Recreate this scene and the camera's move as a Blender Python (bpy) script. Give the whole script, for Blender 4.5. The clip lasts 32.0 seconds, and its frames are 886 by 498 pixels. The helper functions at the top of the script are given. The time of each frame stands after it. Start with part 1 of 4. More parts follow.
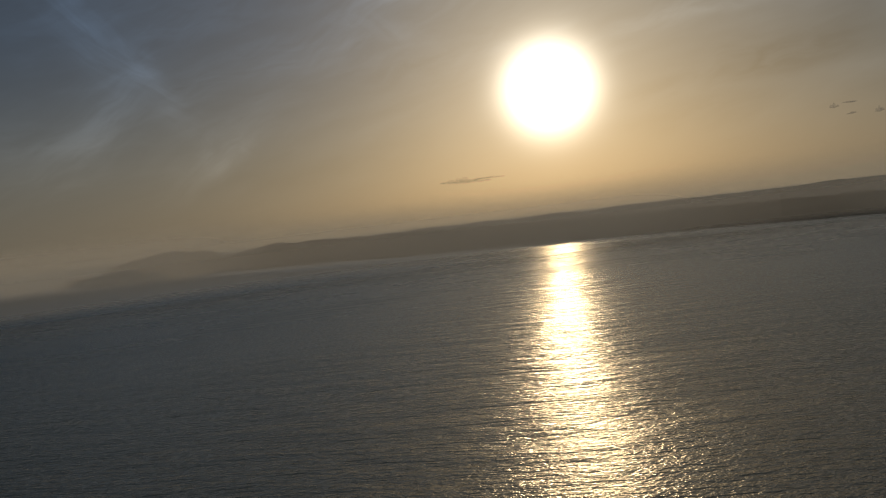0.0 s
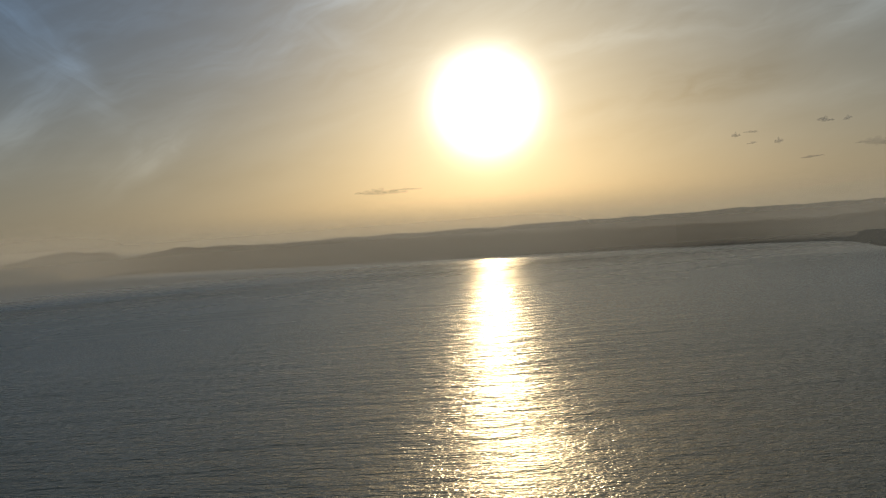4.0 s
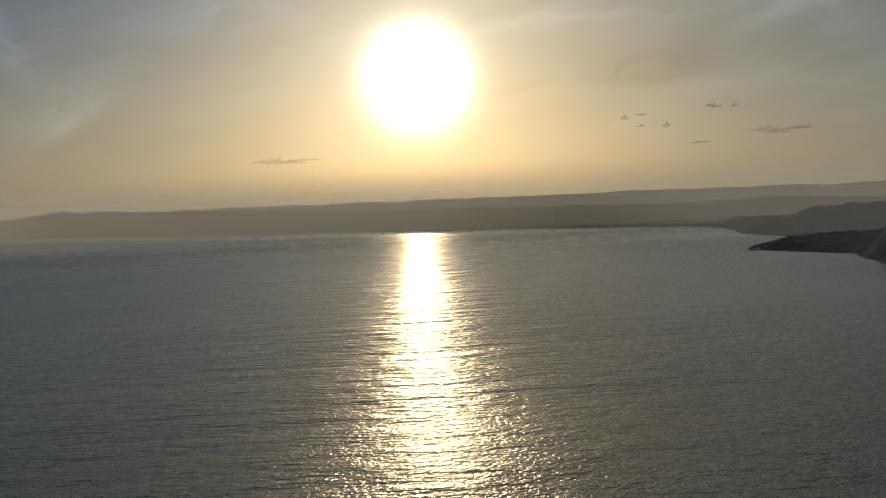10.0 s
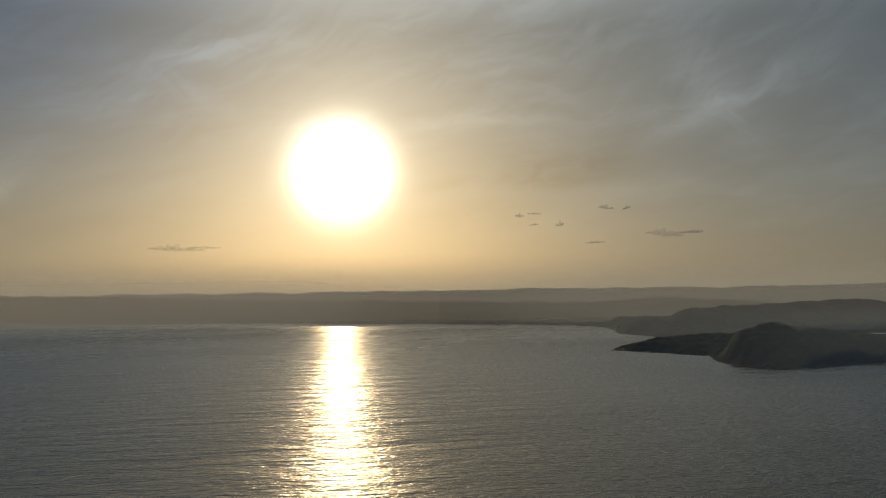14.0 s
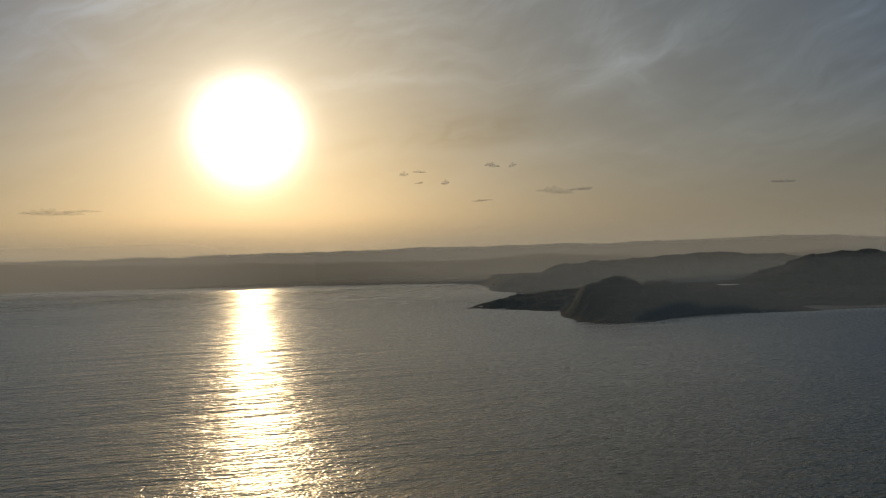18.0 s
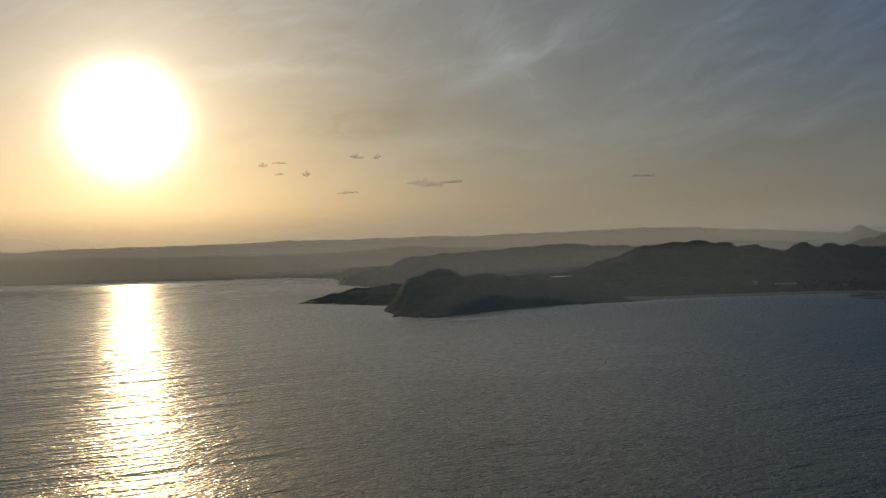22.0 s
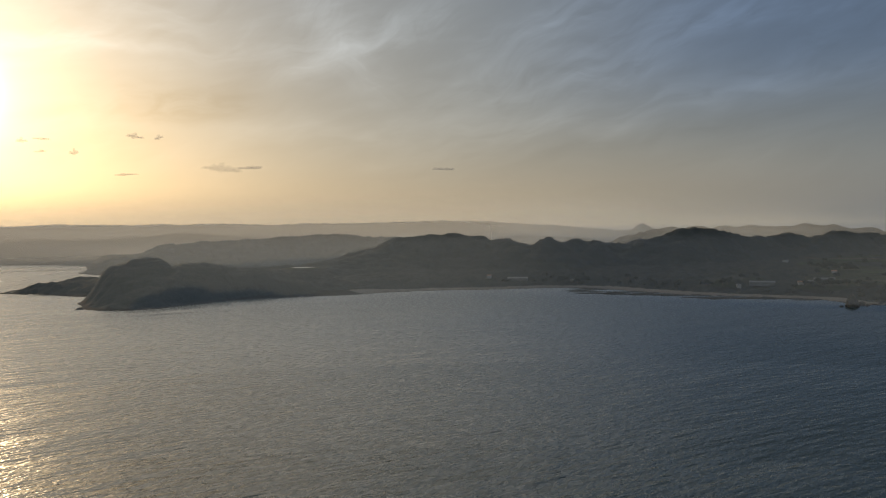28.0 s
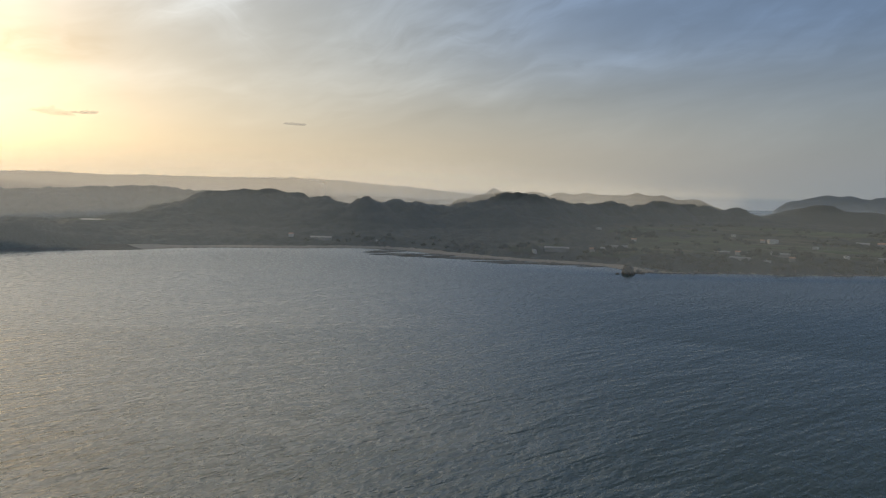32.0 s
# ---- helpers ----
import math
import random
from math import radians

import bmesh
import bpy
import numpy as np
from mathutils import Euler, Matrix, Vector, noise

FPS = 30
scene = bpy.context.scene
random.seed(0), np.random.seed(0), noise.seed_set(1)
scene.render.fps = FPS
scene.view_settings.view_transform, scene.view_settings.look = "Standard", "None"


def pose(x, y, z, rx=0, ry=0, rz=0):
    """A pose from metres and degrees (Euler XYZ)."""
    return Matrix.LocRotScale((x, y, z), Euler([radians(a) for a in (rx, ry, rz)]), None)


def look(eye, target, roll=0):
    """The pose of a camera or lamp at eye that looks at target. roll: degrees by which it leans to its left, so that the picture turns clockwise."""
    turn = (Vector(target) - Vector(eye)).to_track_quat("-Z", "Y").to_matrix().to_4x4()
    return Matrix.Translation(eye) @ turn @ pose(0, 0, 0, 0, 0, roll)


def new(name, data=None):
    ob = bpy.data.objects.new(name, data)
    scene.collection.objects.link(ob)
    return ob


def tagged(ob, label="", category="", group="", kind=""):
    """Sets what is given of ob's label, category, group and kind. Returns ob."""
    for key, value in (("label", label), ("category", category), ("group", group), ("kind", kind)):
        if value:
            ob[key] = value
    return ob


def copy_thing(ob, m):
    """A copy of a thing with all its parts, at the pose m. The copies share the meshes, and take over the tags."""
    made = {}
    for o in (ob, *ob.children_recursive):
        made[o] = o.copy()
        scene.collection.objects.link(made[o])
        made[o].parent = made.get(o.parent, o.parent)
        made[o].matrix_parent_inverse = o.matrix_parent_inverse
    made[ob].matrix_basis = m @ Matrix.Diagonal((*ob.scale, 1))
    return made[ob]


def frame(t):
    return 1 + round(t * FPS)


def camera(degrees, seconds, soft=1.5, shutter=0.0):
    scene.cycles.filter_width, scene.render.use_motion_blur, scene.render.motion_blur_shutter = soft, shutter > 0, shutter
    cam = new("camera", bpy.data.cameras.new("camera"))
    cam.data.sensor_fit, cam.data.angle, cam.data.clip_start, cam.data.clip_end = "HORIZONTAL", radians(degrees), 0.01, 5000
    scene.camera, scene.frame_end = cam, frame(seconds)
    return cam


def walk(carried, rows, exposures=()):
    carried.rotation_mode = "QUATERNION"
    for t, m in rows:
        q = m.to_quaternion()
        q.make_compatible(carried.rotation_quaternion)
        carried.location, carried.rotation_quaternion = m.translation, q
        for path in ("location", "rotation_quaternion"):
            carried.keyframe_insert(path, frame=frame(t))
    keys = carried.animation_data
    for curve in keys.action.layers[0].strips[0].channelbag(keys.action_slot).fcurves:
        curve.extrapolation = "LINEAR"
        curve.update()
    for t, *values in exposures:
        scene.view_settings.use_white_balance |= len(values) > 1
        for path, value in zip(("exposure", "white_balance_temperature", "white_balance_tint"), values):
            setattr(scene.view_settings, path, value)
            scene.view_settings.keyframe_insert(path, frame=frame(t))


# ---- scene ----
cam = camera(57.05, 32.0, soft=1.15)
# seconds, place in metres, yaw, pitch and roll in degrees
PATH = [
    (0, 0.0, 0.0, 120.0, -1.71, -1.75, 6.64),
    (0.5, 13.8, 7.0, 119.4, -1.49, -1.02, 6.70),
    (1, 27.5, 13.8, 118.9, -1.62, 0.78, 5.96),
    (1.5, 41.3, 20.4, 118.3, -1.49, 0.69, 5.89),
    (2, 55.0, 26.7, 117.8, -1.25, 0.51, 5.88),
    (2.5, 68.6, 32.9, 117.2, -4.41, 0.00, 5.78),
    (3, 82.3, 38.9, 116.7, -7.79, -0.77, 4.90),
    (3.5, 96.0, 44.7, 116.1, -7.23, -1.18, 4.65),
    (5.5, 150.3, 65.8, 113.9, -5.25, -1.69, 3.39),
    (6, 163.9, 70.5, 113.4, -5.62, -1.83, 3.47),
    (6.5, 177.4, 75.1, 112.8, -8.73, -2.18, 3.37),
    (7, 190.9, 79.5, 112.3, -9.40, -2.55, 2.77),
    (7.5, 204.4, 83.6, 111.7, -10.03, -3.27, 2.52),
    (8, 217.8, 87.6, 111.2, -11.46, -3.57, 1.94),
    (8.5, 231.3, 91.4, 110.6, -11.86, -3.60, 1.90),
    (9, 244.7, 94.9, 110.1, -11.57, -3.54, 2.04),
    (9.5, 258.1, 98.3, 109.5, -11.82, -3.55, 2.14),
    (10, 271.5, 101.5, 109.0, -11.57, -3.50, 2.34),
    (10.5, 284.8, 104.4, 108.4, -11.21, -1.63, 2.14),
    (11, 298.2, 107.2, 107.9, -10.61, 0.21, 3.26),
    (11.5, 311.5, 109.7, 107.3, -10.02, 0.97, 3.66),
    (12, 324.8, 112.1, 106.8, -9.87, 2.83, 2.80),
    (12.5, 338.1, 114.2, 106.2, -11.77, 3.10, 2.85),
    (13, 351.3, 116.2, 105.7, -14.55, 3.13, 2.79),
    (13.5, 364.5, 117.9, 105.1, -16.18, 3.03, 1.36),
    (14, 377.8, 119.5, 104.6, -17.11, 2.97, 0.78),
    (14.5, 391.0, 120.8, 104.0, -17.66, 2.99, 0.75),
    (16.5, 443.5, 124.2, 101.8, -20.01, 3.16, 1.67),
    (17, 456.6, 124.6, 101.3, -20.23, 3.12, 1.36),
    (17.5, 469.7, 124.7, 100.7, -22.83, 1.16, 2.06),
    (18, 482.7, 124.6, 100.2, -23.28, 0.05, 1.89),
    (18.5, 495.7, 124.4, 99.6, -23.06, 0.00, 2.00),
    (19, 508.7, 123.9, 99.1, -22.83, 0.06, 1.76),
    (19.5, 521.7, 123.2, 98.5, -24.62, 0.02, 1.93),
    (20, 534.7, 122.4, 98.0, -26.57, -0.09, 2.22),
    (20.5, 547.6, 121.3, 97.4, -27.21, -0.22, 1.97),
    (21, 560.6, 120.0, 96.9, -28.50, -0.41, 1.76),
    (21.5, 573.5, 118.5, 96.3, -28.93, -0.67, 2.03),
    (22, 586.3, 116.9, 95.8, -31.03, -0.69, 2.09),
    (22.5, 599.2, 115.0, 95.2, -31.41, -1.37, 1.85),
    (23, 612.0, 112.9, 94.7, -34.39, -2.30, 0.71),
    (23.5, 624.9, 110.6, 94.1, -36.97, -2.26, -0.15),
    (24, 637.7, 108.2, 93.6, -38.01, -2.10, -0.33),
    (24.5, 650.4, 105.5, 93.0, -37.86, -1.98, 0.08),
    (25, 663.2, 102.6, 92.5, -38.40, -1.88, 0.30),
    (25.5, 675.9, 99.5, 91.9, -39.25, -1.81, 0.54),
    (27.5, 726.7, 85.2, 89.7, -41.72, -1.46, 0.54),
    (28, 739.3, 81.1, 89.2, -42.94, -1.60, 0.69),
    (28.5, 751.9, 76.8, 88.6, -43.41, -1.80, 1.09),
    (29, 764.5, 72.3, 88.1, -44.72, -1.76, 1.76),
    (29.5, 777.1, 67.6, 87.5, -45.03, -2.45, 1.90),
    (30, 789.6, 62.7, 87.0, -45.51, -3.64, 1.33),
    (30.5, 802.2, 57.6, 86.4, -48.48, -3.47, 1.05),
    (31, 814.7, 52.3, 85.9, -48.95, -3.63, 1.01),
    (31.5, 827.2, 46.8, 85.3, -49.07, -4.05, -0.41),
    (32, 839.6, 41.1, 84.8, -51.86, -4.26, -1.53),
]
EXPOSURES = [(0, -0.92, 6520, 9), (1, -0.60, 6510, 8), (2, -0.54, 6500, 7), (3, -0.25, 6440, 5), (6, -0.23, 6430, 5), (10, -0.22, 6430, 5),
             (12, -0.39, 6450, 5), (16, -0.40, 6500, 7), (19, -0.22, 6520, 8), (23, -0.15, 6640, 9), (24.5, -0.08, 6770, 10), (26, 0.18, 6750, 10),
             (28, 0.57, 6690, 10), (30, 0.98, 6580, 10), (32, 1.18, 6560, 10)]
walk(cam, [(t, pose(x, y, z, 90 + p, r, yaw)) for t, x, y, z, yaw, p, r in PATH], EXPOSURES)

# ---- light: a low hazy sun behind thin cloud, over the far shore ----
SUN_AZ, SUN_EL = 10.1, 8.45
SUN_DIR = Vector((math.sin(radians(SUN_AZ)) * math.cos(radians(SUN_EL)),
                  math.cos(radians(SUN_AZ)) * math.cos(radians(SUN_EL)), math.sin(radians(SUN_EL))))


class Nodes:
    """Short words for a node tree."""

    def __init__(self, tree):
        self.tree = tree

    def add(self, kind, **props):
        n = self.tree.nodes.new(kind)
        for k, v in props.items():
            setattr(n, k, v)
        return n

    def link(self, a, b):
        self.tree.links.new(a, b)

    def put(self, socket, v):
        if isinstance(v, (int, float, tuple)):
            socket.default_value = v
        else:
            self.link(v, socket)

    def math(self, op, a, b=0.0, c=0.0, clamp=False):
        n = self.add("ShaderNodeMath", operation=op, use_clamp=clamp)
        for s, v in zip(n.inputs, (a, b, c)):
            self.put(s, v)
        return n.outputs[0]

    def vec(self, op, a, b=(0, 0, 0)):
        n = self.add("ShaderNodeVectorMath", operation=op)
        self.put(n.inputs[0], a)
        self.put(n.inputs[1], b)
        return n.outputs["Value"] if op in ("DOT_PRODUCT", "LENGTH", "DISTANCE") else n.outputs["Vector"]

    def scale(self, a, s):
        n = self.add("ShaderNodeVectorMath", operation="SCALE")
        self.put(n.inputs[0], a)
        self.put(n.inputs["Scale"], s)
        return n.outputs["Vector"]

    def mix(self, fac, a, b):
        n = self.add("ShaderNodeMix", data_type="RGBA")
        self.put(n.inputs[0], fac)
        self.put(n.inputs[6], a if not isinstance(a, tuple) else (*a[:3], 1))
        self.put(n.inputs[7], b if not isinstance(b, tuple) else (*b[:3], 1))
        return n.outputs[2]

    def ramp(self, fac, lo, hi, a=0.0, b=1.0):
        n = self.add("ShaderNodeMapRange", interpolation_type="SMOOTHSTEP")
        for s, v in zip(n.inputs, (fac, lo, hi, a, b)):
            self.put(s, v)
        return n.outputs[0]

    def noise(self, vector, scale, detail=4.0, rough=0.55, distort=0.0):
        n = self.add("ShaderNodeTexNoise")
        self.put(n.inputs["Vector"], vector)
        for key, v in (("Scale", scale), ("Detail", detail), ("Roughness", rough), ("Distortion", distort)):
            n.inputs[key].default_value = v
        return n.outputs["Fac"]

    def mapped(self, vector, loc=(0, 0, 0), rot=(0, 0, 0), size=(1, 1, 1), kind="POINT"):
        n = self.add("ShaderNodeMapping", vector_type=kind)
        self.put(n.inputs["Vector"], vector)
        n.inputs["Location"].default_value = loc
        n.inputs["Rotation"].default_value = tuple(radians(a) for a in rot)
        n.inputs["Scale"].default_value = size
        return n.outputs["Vector"]


# azimuth and elevation, lean, length, width, strength and lean of the grain, in degrees
WISPS = [(-20.5, 15, -52, 4.5, 1.4, 0.58, -35), (-16.5, 11.5, -62, 3.2, 1, 0.58, -35), (-20, 9.5, 40, 5, 1.7, 0.46, 30), (-13, 6.2, 28, 3.4, 0.9, 0.46, 30),
         (-16, 15, -6, 4.5, 0.47, 0.187, 8), (-24, 8.2, 4, 7, 1.49, 0.13, 8), (-6, 12.3, 10, 5, 1.22, 0.194, 8), (-1, 15.2, 24, 5, 1.22, 0.408, 30),
         (6, 17.2, 10, 7, 1.76, 0.35, 30), (-1.5, 13.6, -18, 4, 0.81, 0.234, -35), (17, 15.5, 6, 9, 3.24, 0.155, 8), (19.5, 11.6, 2, 6.5, 0.43, 0.292, 8),
         (37.5, 13, 24, 6.5, 0.94, 0.331, 30), (35, 15, -60, 4, 1.62, 0.252, 70), (37.5, 10.8, -48, 3.2, 1.22, 0.234, -35), (33, 11.4, 8, 3.5, 1.76, 0.194, 8),
         (26, 8.2, 6, 6.5, 1.35, -0.213, 8), (30, 10.6, 30, 3.4, 1.76, -0.155, 30), (34, 6.7, 2, 14, 0.74, 0.155, 8), (60, 8.4, 9, 13, 1.01, 0.213, 8),
         (60, 6.4, 9, 11, 0.94, -0.116, 8), (54, 10, 7, 6, 0.68, 0.176, 8), (50, 13.5, 38, 6, 1.62, 0.213, 30), (-3, 5, 4, 10, 1.08, -0.097, 8),
         (62, 14, 22, 6, 1.62, 0.176, 30), (22, 6.5, 4, 8, 2.6, -0.2, 8)]


def build_world():
    world = bpy.data.worlds.new("evening_sky")
    world.use_nodes = True
    scene.world = world
    world.node_tree.nodes.clear()
    w = Nodes(world.node_tree)
    way = w.vec("NORMALIZE", w.add("ShaderNodeTexCoord").outputs["Generated"])
    sky = w.add("ShaderNodeTexSky", sky_type="NISHITA", sun_disc=False, sun_elevation=radians(SUN_EL),
                sun_rotation=radians(SUN_AZ), air_density=1.0, dust_density=3.0, ozone_density=1.0)
    split = w.add("ShaderNodeSeparateXYZ")
    w.link(way, split.inputs[0])
    z = split.outputs[2]
    gamma = w.math("MULTIPLY", w.math("ARCCOSINE", w.vec("DOT_PRODUCT", way, tuple(SUN_DIR))), 57.2958)
    el = w.math("MULTIPLY", w.math("ARCSINE", z), 57.2958)
    up = w.math("MAXIMUM", el, 0.0)
    # veil of thin cloud: warm and bright low down and towards the sun, blue-grey high up and away from it
    near = w.math("EXPONENT", w.math("DIVIDE", gamma, -19.0))
    low = w.math("EXPONENT", w.math("DIVIDE", up, -5.0))
    haze = w.mix(w.ramp(gamma, 34.0, 76.0), (0.219, 0.192, 0.140), (0.104, 0.117, 0.127))
    base = w.mix(low, (0.080, 0.099, 0.123), haze)
    warm = w.mix(low, (0.172, 0.185, 0.177), (0.230, 0.208, 0.149))
    veil = w.vec("ADD", base, w.scale(warm, near))
    # cirrus: soft wisps by azimuth and elevation, with a fibrous grain drawn out along each
    az = w.math("MULTIPLY", w.math("ARCTAN2", split.outputs[0], split.outputs[1]), 57.2958)
    dome = w.add("ShaderNodeCombineXYZ")
    w.link(az, dome.inputs[0])
    w.link(el, dome.inputs[1])
    dome = dome.outputs[0]
    bend = w.add("ShaderNodeTexNoise")
    w.link(dome, bend.inputs["Vector"])
    for key, v in (("Scale", 0.16), ("Detail", 2.0), ("Roughness", 0.5)):
        bend.inputs[key].default_value = v
    warped = w.vec("ADD", dome, w.scale(w.vec("SUBTRACT", bend.outputs["Color"], (0.5, 0.5, 0.5)), 3.2))
    grain = {}
    for turn in (-35, 8, 30, 70):
        grain[turn] = w.ramp(w.noise(w.mapped(warped, (turn * 0.37, 2.0, 0), (0, 0, turn), (7.0, 1.1, 1), "TEXTURE"), 1.0, 4.0, 0.55, 0.4), 0.28, 0.72)
    cover = 0.0
    for a0, e0, turn, length, width, gain, fibre in WISPS:
        d = w.mapped(warped, (a0, e0, 0), (0, 0, turn), (length, width, 1), "TEXTURE")
        d2 = w.vec("DOT_PRODUCT", d, w.vec("MULTIPLY", d, (1, 1, 0)))
        soft = w.math("EXPONENT", w.math("MULTIPLY", d2, -1.0))
        soft = w.math("MULTIPLY", soft, w.math("ADD", 0.35 * gain, w.math("MULTIPLY", grain[fibre], 0.9 * gain)))
        cover = w.math("ADD", cover, soft)
    broad = w.noise(w.mapped(dome, (3.0, 1.0, 0), (0, 0, 12), (16.0, 3.4, 1), "TEXTURE"), 1.0, 4.0, 0.55, 0.5)
    height = w.ramp(el, 0.5, 6.0)
    cover = w.math("ADD", cover, w.math("MULTIPLY", w.math("SUBTRACT", broad, 0.5), 0.5))
    thread = w.math("ADD", w.math("MULTIPLY", grain[8], 0.5), w.math("MULTIPLY", grain[30], 0.5))
    cover = w.math("ADD", cover, w.math("MULTIPLY", w.math("MULTIPLY", w.math("SUBTRACT", thread, 0.5), w.ramp(broad, 0.35, 0.65)), w.ramp(el, 6.0, 12.0, 0.10, 0.38)))
    clear = w.math("MULTIPLY", w.ramp(az, 13.0, -10.0), w.math("MULTIPLY", w.ramp(el, 4.0, 15.0), w.ramp(el, 17.0, 25.0, 1.0, 0.55)))
    veil = w.vec("MULTIPLY", veil, w.mix(clear, (1.0, 1.0, 1.0), (0.46, 0.65, 0.93)))
    east = w.math("MULTIPLY", w.ramp(az, 40.0, 66.0), w.ramp(el, 3.5, 12.0))
    veil = w.vec("MULTIPLY", veil, w.mix(east, (1.0, 1.0, 1.0), (0.53, 0.68, 0.95)))
    gain = w.math("MAXIMUM", w.math("ADD", 0.97, w.math("MULTIPLY", cover, height)), 0.45)
    veil = w.scale(veil, gain)
    # overhead and opposite the sun, unseen sky is brightened to lift sea and land
    upper = w.math("MULTIPLY", w.ramp(el, 17.0, 29.0), w.math("MULTIPLY", w.ramp(gamma, 61.0, 33.0), w.ramp(split.outputs[0], -0.4, 0.2, 0.95, 1.0)))
    over = w.math("ADD", 1.0, w.math("MULTIPLY", upper, 5.6))
    veil = w.vec("MULTIPLY", w.scale(veil, over), w.mix(w.ramp(el, 17.0, 29.0), (1.0, 1.0, 1.0), (1.31, 1.0, 0.71)))
    front = w.ramp(gamma, 78.0, 150.0)
    veil = w.vec("ADD", veil, w.vec("MULTIPLY", w.scale(veil, w.math("MULTIPLY", front, 4.0)), (1.03, 1.0, 0.92)))
    # the sun itself, swollen by haze and thin cloud
    g2 = w.math("POWER", w.math("DIVIDE", gamma, 2.32), 2.0)
    core = w.math("MULTIPLY", w.math("EXPONENT", w.math("MULTIPLY", g2, -1.0)), 8.2)
    halo = w.math("MULTIPLY", w.math("EXPONENT", w.math("DIVIDE", gamma, -2.6)), 0.75)
    glow = w.vec("ADD", w.scale((1.0, 0.89, 0.71), core), w.scale((1.0, 0.93, 0.80), halo))
    light = w.vec("ADD", w.vec("ADD", veil, glow), w.scale(sky.outputs[0], 0.012))
    # far sea in haze below the skyline
    sea = w.scale(w.vec("MULTIPLY", veil, (0.70, 0.76, 0.86)), 1.0)
    sea = w.mix(w.ramp(el, -2.0, -0.9), w.scale(sea, 0.34), sea)
    light = w.mix(w.ramp(el, -0.32, 0.02), sea, light)
    back = w.add("ShaderNodeBackground")
    w.link(light, back.inputs[0])
    back.inputs[1].default_value = 1.0
    w.link(back.outputs[0], w.add("ShaderNodeOutputWorld").inputs[0])


build_world()
sun = new("sun", bpy.data.lights.new("sun", "SUN"))
sun.data.energy, sun.data.angle, sun.data.color = 0.80, radians(1.6), (1.0, 0.70, 0.36)
sun.matrix_world = look(SUN_DIR * 1000, (0, 0, 0))


# ---- materials ----
def material(name):
    m = bpy.data.materials.new(name)
    m.use_nodes = True
    m.node_tree.nodes.clear()
    return m, Nodes(m.node_tree)


def finish(n, shader):
    n.link(shader, n.add("ShaderNodeOutputMaterial").inputs[0])


def principled(n, color, rough=0.8, normal=None, metal=0.0, spec=0.4):
    b = n.add("ShaderNodeBsdfPrincipled")
    n.put(b.inputs["Base Color"], color if not isinstance(color, tuple) else (*color[:3], 1))
    n.put(b.inputs["Roughness"], rough)
    b.inputs["Metallic"].default_value = metal
    b.inputs["Specular IOR Level"].default_value = spec
    if normal is not None:
        n.link(normal, b.inputs["Normal"])
    return b


def bump(n, height, strength, distance):
    b = n.add("ShaderNodeBump")
    n.link(height, b.inputs["Height"])
    b.inputs["Strength"].default_value = strength
    b.inputs["Distance"].default_value = distance
    return b.outputs[0]


